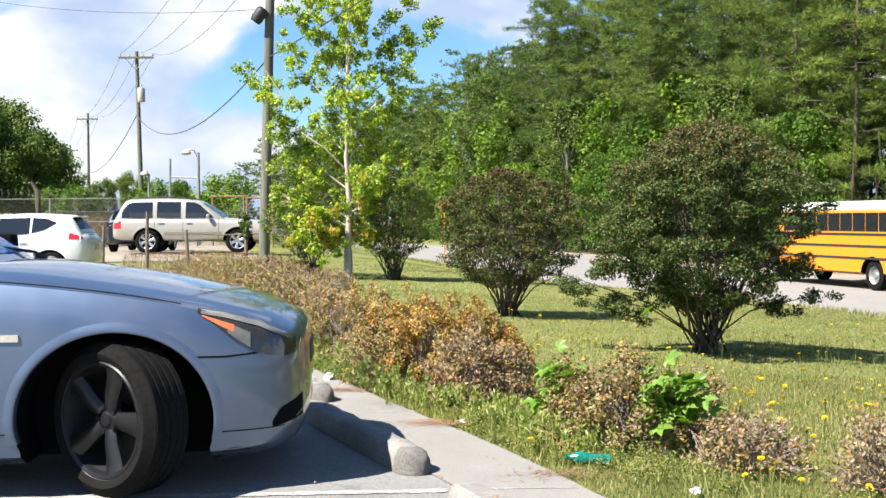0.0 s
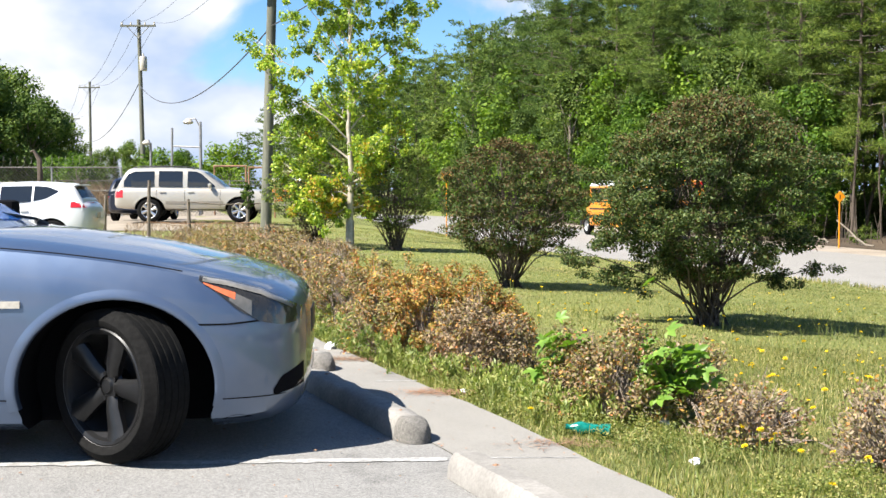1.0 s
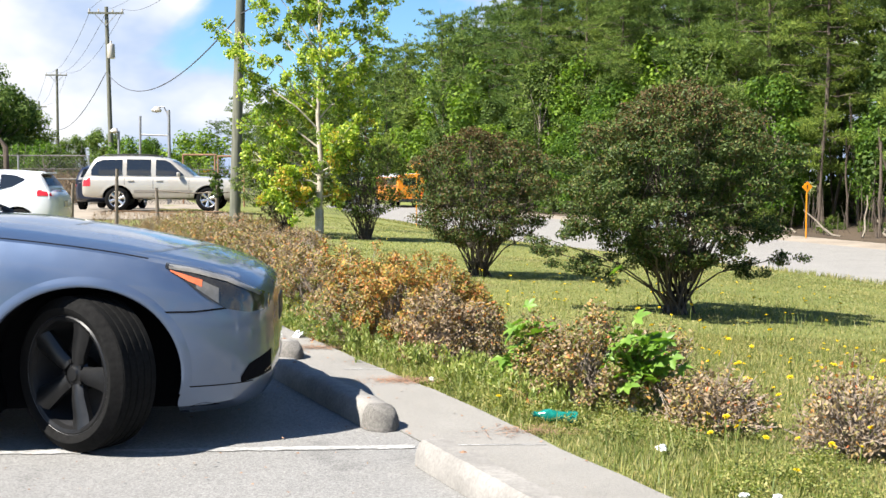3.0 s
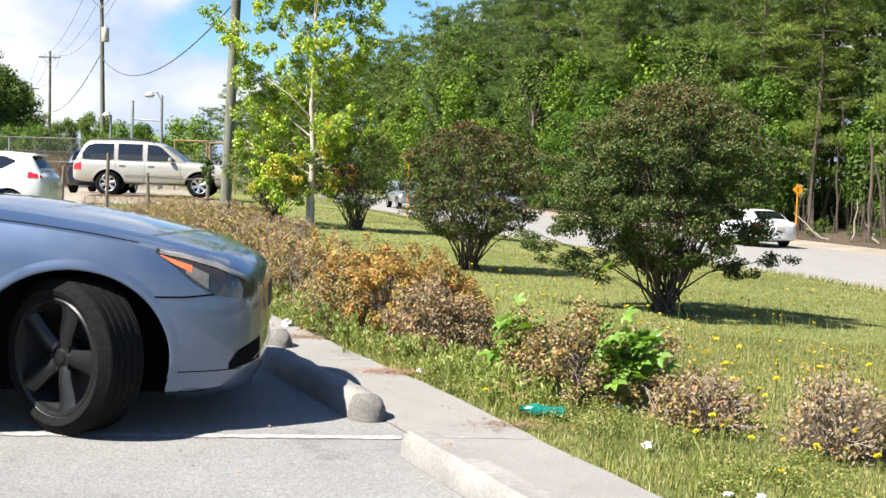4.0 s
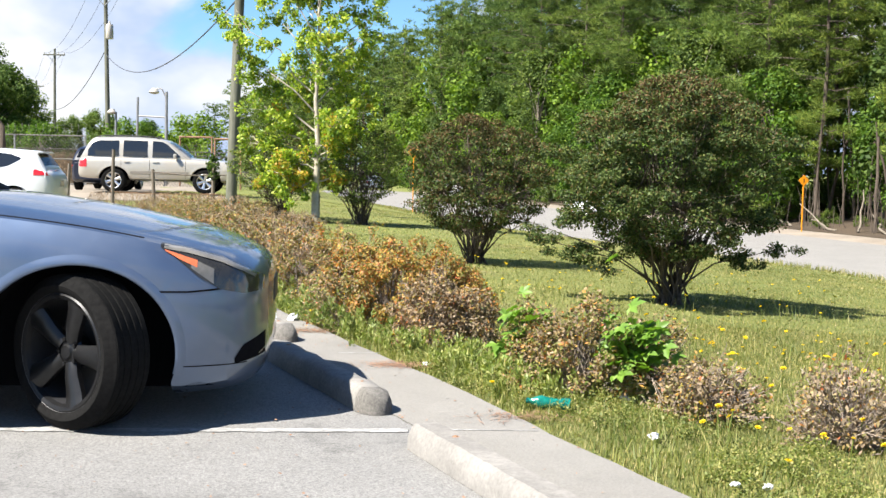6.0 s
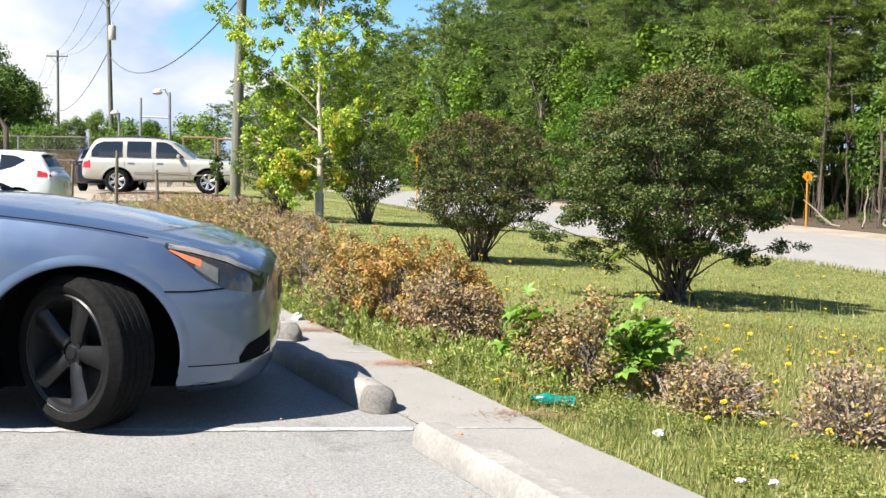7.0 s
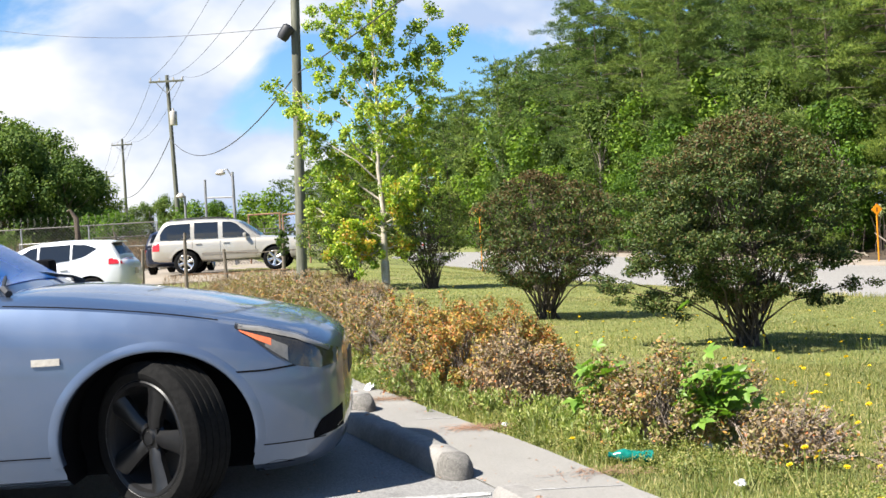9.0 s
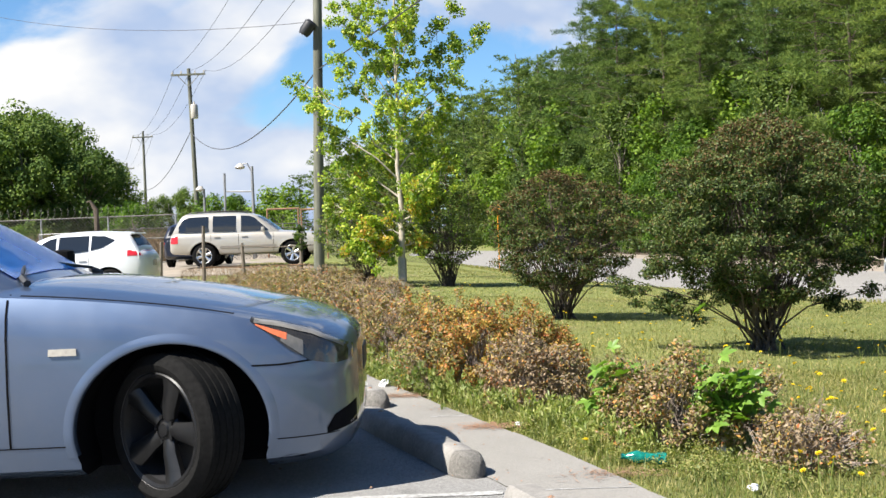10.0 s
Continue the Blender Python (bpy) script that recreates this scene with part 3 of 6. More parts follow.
def cut_arches(ob, centres, radius, inner, cz):
    """Takes the wheel houses out of the body; shade is painted on their walls as near-black."""
    bm = bmesh.new()
    outline = [(radius * 1.1 * math.cos(radians(a)) + 0.025, radius * math.sin(radians(a))) for a in range(-20, 201, 5)]
    outline = [(radius * 1.06 + 0.025, -0.6)] + outline + [(0.025 - radius * 1.06, -0.6)]
    for x in centres:
        for s in (-1, 1):
            near = [bm.verts.new((x + a, s * inner, cz + b)) for a, b in outline]
            far = [bm.verts.new((x + a, s * (inner + 0.9), cz + b)) for a, b in outline]
            n = len(outline)
            bm.faces.new(near)
            bm.faces.new(far[::-1])
            for k in range(n):
                bm.faces.new((near[k], far[k], far[(k + 1) % n], near[(k + 1) % n]))
    bmesh.ops.recalc_face_normals(bm, faces=bm.faces)
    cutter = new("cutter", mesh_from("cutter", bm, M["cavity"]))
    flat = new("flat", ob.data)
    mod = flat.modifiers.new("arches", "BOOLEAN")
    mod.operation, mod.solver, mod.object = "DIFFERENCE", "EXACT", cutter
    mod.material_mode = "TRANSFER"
    bpy.context.view_layer.update()
    dg = bpy.context.evaluated_depsgraph_get()
    me = bpy.data.meshes.new_from_object(flat.evaluated_get(dg), preserve_all_data_layers=True, depsgraph=dg)
    bpy.data.objects.remove(flat)
    bpy.data.objects.remove(cutter)
    ob.data = me
    me.shade_smooth()
    me.set_sharp_from_angle(angle=radians(38))


def wheel(parent, x, y, r, width, rim_mat, style="five", steer=0.0, rim_r=None, phase=0.31):
    """Tyre and rim on the hub; the outer face looks away from the car's middle."""
    hub = empty("wheel")
    hub.parent = parent
    hub.matrix_basis = pose(x, y, r, 0, 0, (180 if y > 0 else 0) + steer)
    rr = rim_r or r * 0.69
    h = width / 2
    bm = bmesh.new()
    prof = [(rr, h * 0.8), (rr + 0.02, h * 0.98), ((rr + r) / 2, h * 1.04), (r - 0.03, h * 0.95), (r - 0.008, h * 0.78)]
    for k in range(5):
        g = h * (0.62 - k * 0.31)
        prof += [(r, g + h * 0.1), (r, g - h * 0.1), (r - 0.0035, g - h * 0.11), (r - 0.0035, g - h * 0.135)]
    prof += [(r - 0.008, -h * 0.78), (r - 0.03, -h * 0.95), ((rr + r) / 2, -h * 1.04), (rr + 0.02, -h * 0.98), (rr, -h * 0.8)]
    lathe(bm, prof, 48)
    part("tyre", bm, M["rubber"], hub, smooth=35)
    bm = bmesh.new()
    lathe(bm, [(rr + 0.012, -h * 0.93), (rr, -h * 0.85), (rr - 0.015, -h * 0.8), (rr - 0.022, -h * 0.3), (rr - 0.03, h * 0.6), (0.0, h * 0.6)], 48)
    part("rim_barrel", bm, M["black_trim"] if style != "steel" else rim_mat, hub, smooth=35)
    bm = bmesh.new()
    n = {"five": 5, "steel": 0, "six": 6}[style]
    for k in range(n):
        a = 2 * math.pi * k / n + phase
        face = [(0.045, 0.034, -h * 0.60), (rr * 0.42, 0.040, -h * 0.72), (rr * 0.75, 0.050, -h * 0.76), (rr - 0.004, 0.060, -h * 0.86)]
        # a bevelled blade with a raised spine
        rings = []
        for rad, w, yy in face:
            sec = [(-w, 0.034), (-w, 0.010), (-w * 0.62, -0.004), (0.0, -0.010), (w * 0.62, -0.004), (w, 0.010), (w, 0.034)]
            rings.append([bm.verts.new((rad * math.cos(a) - q * math.sin(a), yy + dy, rad * math.sin(a) + q * math.cos(a))) for q, dy in sec])
        for p, q in zip(rings, rings[1:]):
            for j in range(7):
                bm.faces.new((p[j], p[(j + 1) % 7], q[(j + 1) % 7], q[j]))
        bm.faces.new(rings[0])
        bm.faces.new(rings[-1][::-1])
        if n == 5:
            b = a + math.pi / 5
            cx, cz = 0.056 * math.cos(b), 0.056 * math.sin(b)
            tube(bm, [(cx, -h * 0.5, cz), (cx, -h * 0.5 - 0.02, cz)], 0.010, 6)
    if style == "steel":
        lathe(bm, [(0.0, -h * 0.55), (rr * 0.3, -h * 0.6), (rr * 0.4, -h * 0.3), (rr * 0.8, -h * 0.35), (rr, -h * 0.9)], 32)
    else:
        lathe(bm, [(0.0, -h * 0.70), (0.028, -h * 0.70), (0.034, -h * 0.62), (0.06, -h * 0.56), (0.075, -h * 0.4), (0.075, 0)], 24)
        lathe(bm, [(rr + 0.014, -h * 0.90), (rr + 0.004, -h * 0.955), (rr - 0.012, -h * 0.90), (rr - 0.02, -h * 0.7)], 48)
    bmesh.ops.recalc_face_normals(bm, faces=bm.faces)
    part("rim", bm, rim_mat, hub, smooth=30)
    return hub


def arch_flare(root, sh, wx, s, rx, rz, cz, width, mat):
    """Rolled and flared lip round a wheel opening."""
    bm = bmesh.new()
    rings = []
    for k in range(41):
        a = radians(-14 + 208 * k / 40)
        row = []
        for dr, off in ((0.0, -0.05), (0.0, 0.002), (0.004, 0.005), (width * 0.3, 0.006), (width * 0.65, 0.0035), (width, 0.0005)):
            x, z = wx + 0.025 + (rx + dr) * math.cos(a), cz + (rz + dr) * math.sin(a)
            row.append(bm.verts.new((x, s * (sh.side(x, z) + off), z)))
        rings.append(row)
    for a, b in zip(rings, rings[1:]):
        for j in range(5):
            bm.faces.new((a[j], a[j + 1], b[j + 1], b[j]))
    bmesh.ops.recalc_face_normals(bm, faces=bm.faces)
    part("arch_lip", bm, mat, root, "", 60)


def car(name, spec, colour, label, category, m, rim="alloy", style="five", steer=0.0, glass_mat="tint_glass", group=""):
    """A car with its front axle at the origin, facing +x."""
    root = empty(name, m)
    tagged(root, label, category, group)
    sh = Shape(spec)
    body = part("body", loft(sh.rows, ring_at), [M[colour], M["cavity"]], root, smooth=38)
    r, wb, tw = spec["wheel"], spec["base"], spec["track"]
    cut_arches(body, (0.0, -wb), spec["arch"], tw - 0.26, r)
    # cabin
    gh = spec["cabin"]
    xs = np.linspace(gh[0][0], gh[-1][0], 40)
    cr = catmull(sorted(gh), 8)
    roof = lambda x: float(np.interp(x, cr[:, 0], cr[:, 1]))
    belt, wb_, wr, top = spec["belt"], spec["wbelt"], spec["wroof"], max(z for x, z in gh)

    def half(x, z):
        t = max(0.0, min(1.0, (z - belt) / (top - belt)))
        end = min(abs(x - gh[0][0]), abs(x - gh[-1][0]))
        return (wb_ + (wr - wb_) * t ** 1.15) * (0.93 + 0.07 * min(1, end / 0.5))

    def cabin_ring(st):
        x, zr = st[0], st[1]
        lo = belt - 0.12
        zs = [lo, lo + (zr - lo) * 0.4, lo + (zr - lo) * 0.7, zr - 0.09 if zr - 0.09 > lo + 0.02 else lo + (zr - lo) * 0.8]
        pts = [(0, lo)] + [(half(x, z), z) for z in zs] + [(half(x, zr) - 0.035, zr - 0.035), (half(x, zr) - 0.10, zr - 0.008), (half(x, zr) * 0.5, zr + 0.014), (0, zr + 0.022)]
        return np.array(pts)
    part("cabin", loft([(x, max(roof(x), belt - 0.05)) for x in xs], cabin_ring), M[colour], root, smooth=35)
    # side glass
    for s in (-1, 1):
        for lo_pts, hi_pts in spec.get("glass", ()):
            bm = patch(sh, np.linspace(lo_pts[0][0], lo_pts[-1][0], 14), poly(lo_pts), poly(hi_pts), s, 0.006, 4, half)
            part("side_window", bm, M[glass_mat], root, smooth=True)
        for (x0, x1, lean0, lean1) in spec["panes"]:
            def top_z(x):
                return max(belt + 0.035, min(roof(x) - 0.085, top - 0.075))
            px = np.linspace(x0, x1, 9)
            bm = bmesh.new()
            grid = []
            for x in px:
                col = []
                for j in range(5):
                    t = j / 4
                    tt = (x - x0) / (x1 - x0)
                    xx = x + (lean0 * (1 - tt) + lean1 * tt) * t
                    z = belt + 0.03 + (top_z(xx) - belt - 0.03) * t
                    col.append(bm.verts.new((xx, s * (half(xx, z) + 0.006), z)))
                grid.append(col)
            for a, b in zip(grid, grid[1:]):
                for j in range(4):
                    bm.faces.new((a[j], b[j], b[j + 1], a[j + 1]))
            bmesh.ops.solidify(bm, geom=bm.faces[:], thickness=0.012)
            bmesh.ops.recalc_face_normals(bm, faces=bm.faces)
            part("side_window", bm, M[glass_mat], root, smooth=True)
    for nm, xa, xb in (("windscreen", gh[0][0] - 0.05, gh[1][0] + 0.02), ("rear_window", gh[-2][0] - 0.02, gh[-1][0] + 0.06)):
        bm = bmesh.new()
        grid = []
        for i in range(9):
            x = xa + (xb - xa) * i / 8
            z = roof(x)
            w = (half(x, z) - 0.11) * (0.97)
            grid.append([bm.verts.new((x, w * k / 4, z + 0.026 - 0.02 * (k / 4) ** 2)) for k in range(-4, 5)])
        for a, b in zip(grid, grid[1:]):
            for k in range(8):
                bm.faces.new((a[k], a[k + 1], b[k + 1], b[k]))
        bmesh.ops.solidify(bm, geom=bm.faces[:], thickness=0.015)
        bmesh.ops.recalc_face_normals(bm, faces=bm.faces)
        part(nm, bm, M["sky_painted_glass" if spec.get("clear") else glass_mat], root, smooth=True)
    # lamps
    f0, f1, flo, fhi = spec["headlamp"]
    r0, r1, rlo, rhi = spec["taillamp"]
    for s in (-1, 1):
        if not spec.get("own_lamps"):
            part("headlight", patch(sh, np.linspace(f0, f1, 8), lambda x: flo, lambda x: fhi, s), M["white_lens"], root, smooth=True)
        part("taillight", patch(sh, np.linspace(r0, r1, 8), lambda x: rlo, lambda x: rhi, s, 0.008), M["red_lens"], root, smooth=True)
    # rear and front dress
    bk, fr = spec["body"][-1][0], spec["body"][0][0]
    bm = box(bmesh.new(), (bk - 0.01, 0, spec["plate"]), (0.03, 0.31, 0.16), bevel=0.01)
    part("number_plate", bm, M["white_lens"], root)
    bm = box(bmesh.new(), (fr - 0.008, 0, spec["grille"]), (0.03, spec["body"][0][1] * 1.4, 0.12), bevel=0.012)
    part("grille", bm, M["black_trim"], root)
    for s in (-1, 1):
        bm = box(bmesh.new(), (spec["mirror"], s * (wb_ + 0.11), belt + 0.1), (0.11, 0.17, 0.13), bevel=0.035)
        part("door_mirror", bm, M[spec.get("mirror_mat", colour)], root, smooth=True)
        for dx in spec["doors"]:
            lo, hi = spec["sill"], belt - 0.01
            part("door_gap", patch(sh, np.linspace(dx - 0.004, dx + 0.004, 2), lambda x: lo, lambda x: hi, s, 0.004, 28), M["cavity"], root)
        if "rack" in spec:
            x0, x1 = spec["rack"]
            pts = [(x, s * (half(x, roof(x)) - 0.14), roof(x) + 0.06 - 0.05 * (abs(x - (x0 + x1) / 2) > abs(x1 - x0) * 0.47)) for x in np.linspace(x0, x1, 12)]
            part("roof_rail", tube(bmesh.new(), pts, 0.016, 6), M["black_trim"], root, "", True)
        if "cladding" in spec:
            za, zb = spec["cladding"]
            part("side_moulding", patch(sh, np.linspace(-0.55, -wb + 0.55, 10), lambda x: za, lambda x: zb, s, 0.012, 2), M[spec["cladding_mat"]], root, "", True)
        if "flare" in spec:
            for wx in (0.0, -wb):
                arch_flare(root, sh, wx, s, spec["arch"] * 1.1 - 0.005, spec["arch"] - 0.005, r, spec["flare"], M[colour])
        for hx in spec["handles"]:
            bm = box(bmesh.new(), (hx, s * (sh.side(hx, belt - 0.12) + 0.02), belt - 0.12), (0.2, 0.03, 0.035), bevel=0.012)
            part("door_handle", bm, M[colour], root, smooth=True)
        for wx in (0.0, -wb):
            wheel(root, wx + (spec.get("wheel_dx", 0.0) if wx == 0 else 0.0), s * (tw - spec.get("inset", 0.02)), r, spec["tyre"], M[rim], style, steer if wx == 0 else 0, spec.get("rim_r"), spec.get("phase", 0.31))
    return root, sh


SEDAN = dict(
    body=[(0.835, 0.30, 0.30, 0.58, 0.64), (0.812, 0.54, 0.235, 0.62, 0.69), (0.765, 0.69, 0.185, 0.665, 0.735), (0.65, 0.795, 0.15, 0.725, 0.79),
          (0.40, 0.865, 0.135, 0.80, 0.86), (0.0, 0.905, 0.135, 0.875, 0.94), (-0.5, 0.915, 0.135, 0.93, 1.005), (-1.0, 0.918, 0.135, 0.955, 1.0),
          (-1.8, 0.922, 0.135, 0.965, 1.0), (-2.6, 0.918, 0.16, 0.98, 1.02), (-3.2, 0.89, 0.22, 1.0, 1.07), (-3.6, 0.83, 0.25, 0.99, 1.07),
          (-3.86, 0.72, 0.30, 0.93, 1.02), (-3.95, 0.55, 0.38, 0.85, 0.93)],
    cabin=[(-0.45, 0.99), (-1.22, 1.34), (-1.65, 1.44), (-2.2, 1.465), (-2.75, 1.41), (-3.45, 1.07)],
    belt=0.965, wbelt=0.80, wroof=0.60, panes=[(-0.78, -1.62, -0.42, 0.0), (-1.70, -2.62, 0.0, 0.18)], base=2.89, track=0.80, wheel=0.328, arch=0.385, tyre=0.24,
    headlamp=(0.30, 0.74, 0.62, 0.72), taillamp=(-3.50, -3.88, 0.72, 0.92), plate=0.72, grille=0.55, mirror=-0.92, doors=(-0.665, -1.64, -2.55), sill=0.29,
    handles=(-1.45, -2.38))
WAGON = dict(
    body=[(0.92, 0.45, 0.36, 0.70, 0.76), (0.88, 0.66, 0.30, 0.78, 0.86), (0.75, 0.80, 0.26, 0.86, 0.94), (0.3, 0.88, 0.25, 0.96, 1.04), (-0.2, 0.90, 0.25, 1.02, 1.10),
          (-1.2, 0.905, 0.24, 1.05, 1.10), (-2.4, 0.90, 0.25, 1.09, 1.12), (-3.1, 0.87, 0.28, 1.10, 1.13), (-3.55, 0.80, 0.32, 1.06, 1.10), (-3.74, 0.68, 0.42, 0.96, 1.0)],
    cabin=[(-0.05, 1.08), (-0.9, 1.52), (-1.45, 1.63), (-2.3, 1.655), (-3.1, 1.58), (-3.35, 1.50), (-3.68, 1.10)],
    belt=1.06, wbelt=0.82, wroof=0.62, panes=[(-0.62, -1.40, -0.34, 0.0), (-1.48, -2.35, 0.0, 0.0), (-2.42, -3.2, 0.0, 0.3)], base=2.69, track=0.80, wheel=0.345, arch=0.40, tyre=0.23,
    headlamp=(0.35, 0.80, 0.72, 0.86), taillamp=(-3.22, -3.62, 0.86, 1.02), plate=0.8, grille=0.6, mirror=-0.72, doors=(-0.5, -1.45, -2.35), sill=0.36, handles=(-1.2, -2.15))
SUV = dict(
    body=[(0.96, 0.74, 0.44, 0.88, 0.94), (0.93, 0.88, 0.40, 0.95, 1.00), (0.80, 0.96, 0.38, 1.00, 1.06), (0.3, 0.995, 0.38, 1.05, 1.11), (-0.5, 1.0, 0.40, 1.09, 1.16),
          (-1.5, 1.0, 0.40, 1.11, 1.15), (-3.0, 1.0, 0.42, 1.12, 1.15), (-3.75, 0.985, 0.45, 1.12, 1.15), (-4.02, 0.94, 0.48, 1.07, 1.12), (-4.09, 0.84, 0.52, 1.0, 1.06)],
    cabin=[(-0.45, 1.13), (-1.20, 1.66), (-1.55, 1.755), (-2.4, 1.80), (-3.3, 1.785), (-3.70, 1.72), (-4.04, 1.13)],
    belt=1.12, wbelt=0.93, wroof=0.76, panes=[],
    glass=[([(-0.80, 1.165), (-1.70, 1.17)], [(-0.80, 1.20), (-1.24, 1.60), (-1.42, 1.675), (-1.70, 1.69)]),
           ([(-1.86, 1.17), (-2.30, 1.17), (-2.64, 1.19)], [(-1.86, 1.69), (-2.64, 1.70)]),
           ([(-2.78, 1.20), (-2.95, 1.17), (-3.78, 1.18)], [(-2.78, 1.69), (-3.40, 1.68), (-3.62, 1.62), (-3.78, 1.36)])],
    base=2.95, track=0.86, wheel=0.40, arch=0.46, tyre=0.27, flare=0.07, rack=(-1.5, -3.5), cladding=(0.62, 0.70), cladding_mat="moulding",
    headlamp=(0.55, 0.90, 0.76, 0.92), taillamp=(-3.80, -4.05, 0.82, 1.10), plate=0.88, grille=0.74, mirror=-0.95, doors=(-0.62, -1.78, -2.70), sill=0.48, handles=(-1.58, -2.5), rim_r=0.255)
CROSSOVER = dict(
    body=[(0.92, 0.45, 0.36, 0.62, 0.70), (0.85, 0.68, 0.28, 0.72, 0.80), (0.6, 0.82, 0.25, 0.84, 0.92), (0.2, 0.88, 0.24, 0.93, 1.0), (-0.4, 0.90, 0.24, 0.98, 1.05),
          (-1.4, 0.905, 0.24, 1.02, 1.07), (-2.4, 0.90, 0.25, 1.10, 1.14), (-3.0, 0.87, 0.28, 1.15, 1.19), (-3.35, 0.80, 0.32, 1.13, 1.18), (-3.53, 0.70, 0.40, 1.0, 1.07), (-3.60, 0.58, 0.48, 0.86, 0.92)],
    cabin=[(-0.05, 1.03), (-0.9, 1.51), (-1.5, 1.62), (-2.1, 1.64), (-2.8, 1.605), (-3.12, 1.545), (-3.42, 1.14)],
    belt=1.04, wbelt=0.83, wroof=0.60, panes=[],
    glass=[([(-0.52, 1.03), (-1.30, 1.075)], [(-0.52, 1.06), (-0.95, 1.39), (-1.12, 1.48), (-1.30, 1.52)]),
           ([(-1.36, 1.08), (-2.14, 1.15)], [(-1.36, 1.53), (-2.14, 1.545)]),
           ([(-2.20, 1.16), (-2.50, 1.22), (-2.80, 1.39)], [(-2.20, 1.545), (-2.55, 1.52), (-2.80, 1.425)])],
    base=2.69, track=0.80, wheel=0.345, arch=0.40, tyre=0.23, flare=0.05,
    headlamp=(0.35, 0.80, 0.66, 0.80), taillamp=(-3.14, -3.50, 1.0, 1.15), plate=0.8, grille=0.55, mirror=-0.72, doors=(-0.5, -1.33, -2.17), sill=0.36, handles=(-1.16, -2.0))
M["moulding"] = plain("grey_beige_moulding", (0.20, 0.18, 0.155), 0.5)


def blue_dress(root, sh):
    """Lamps, gaps and trims of the sedan close to the camera."""
    for s in (-1, 1):
        hi = poly([(0.375, 0.815), (0.50, 0.79), (0.63, 0.75), (0.73, 0.70), (0.805, 0.65)])
        lo = poly([(0.375, 0.795), (0.46, 0.735), (0.54, 0.665), (0.63, 0.61), (0.73, 0.585), (0.805, 0.59)])
        lamp = part("headlight", patch(sh, np.linspace(0.375, 0.805, 18), lo, hi, s, 0.005, 6), M["head_lens"], root, "hazed grey headlamp", True)
        ahi = poly([(0.395, 0.785), (0.53, 0.738)])
        alo = poly([(0.395, 0.780), (0.46, 0.742), (0.53, 0.708)])
        part("indicator", patch(sh, np.linspace(0.395, 0.53, 8), alo, ahi, s, 0.008, 3), M["amber_lens"], lamp, "amber indicator lens", True)
        part("reflector", patch(sh, np.linspace(0.505, 0.60, 8), lambda x: poly([(0.505, 0.705), (0.60, 0.635)])(x), lambda x: poly([(0.505, 0.742), (0.53, 0.735), (0.60, 0.70)])(x), s, 0.007, 3), M["haze_lens"], lamp, "hazed grey reflector", True)
        part("brow", patch(sh, np.linspace(0.39, 0.77, 12), lambda x: hi(x) - 0.022, lambda x: hi(x) - 0.004, s, 0.009, 2), M["haze_lens"], lamp, "", True)
        part("bumper_gap", patch(sh, np.linspace(0.36, 0.66, 12), lambda x: poly([(0.36, 0.605), (0.5, 0.603), (0.66, 0.615)])(x) - 0.005,
                                 lambda x: poly([(0.36, 0.605), (0.5, 0.603), (0.66, 0.615)])(x) + 0.003, s, 0.0015, 1), M["cavity"], root)
        part("bonnet_gap", patch(sh, np.linspace(-0.62, 0.30, 26), lambda x: sh.station(x)[3] - 0.004 + 0.012, lambda x: sh.station(x)[3] + 0.012, s, 0.0015, 1), M["cavity"], root)
        part("sill_gap", patch(sh, np.linspace(-2.4, -0.43, 10), lambda x: 0.286, lambda x: 0.291, s, 0.0015, 1), M["cavity"], root)
        part("side_marker", patch(sh, np.linspace(-0.485, -0.365, 6), lambda x: 0.685, lambda x: 0.715, s, 0.008, 2), M["white_lens"], root, "milky side marker lamp", True)
        # flat near-black panel, the shade of the intake opening painted on
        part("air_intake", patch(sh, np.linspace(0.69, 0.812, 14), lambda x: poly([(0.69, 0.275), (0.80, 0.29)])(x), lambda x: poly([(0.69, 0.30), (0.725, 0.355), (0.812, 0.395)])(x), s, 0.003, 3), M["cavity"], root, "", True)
        part("bumper_scrape", patch(sh, np.linspace(0.47, 0.60, 8), lambda x: 0.18, lambda x: 0.18 + 0.018 * math.sin((x - 0.47) / 0.13 * 3.1), s, 0.002, 1), M["cavity"], root)
        part("chin_gap", patch(sh, np.linspace(0.46, 0.74, 12), lambda x: 0.272, lambda x: 0.277, s, 0.0015, 1), M["cavity"], root)
        arch_flare(root, sh, 0.0, s, 0.418, 0.380, 0.337, 0.045, M["blue_paint"])
        bm = bmesh.new()
        tube(bm, [(-0.68, s * 0.60, 1.03), (-0.80, s * 0.18, 1.075)], 0.009, 6)
        tube(bm, [(-0.68, s * 0.60, 1.02), (-0.64, s * 0.66, 0.995)], 0.018, 6)
        part("wiper", bm, M["black_trim"], root)
    # unseen black box added inside the body to stop light between the wheel houses
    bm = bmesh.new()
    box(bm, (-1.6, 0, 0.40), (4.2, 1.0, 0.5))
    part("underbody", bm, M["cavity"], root)


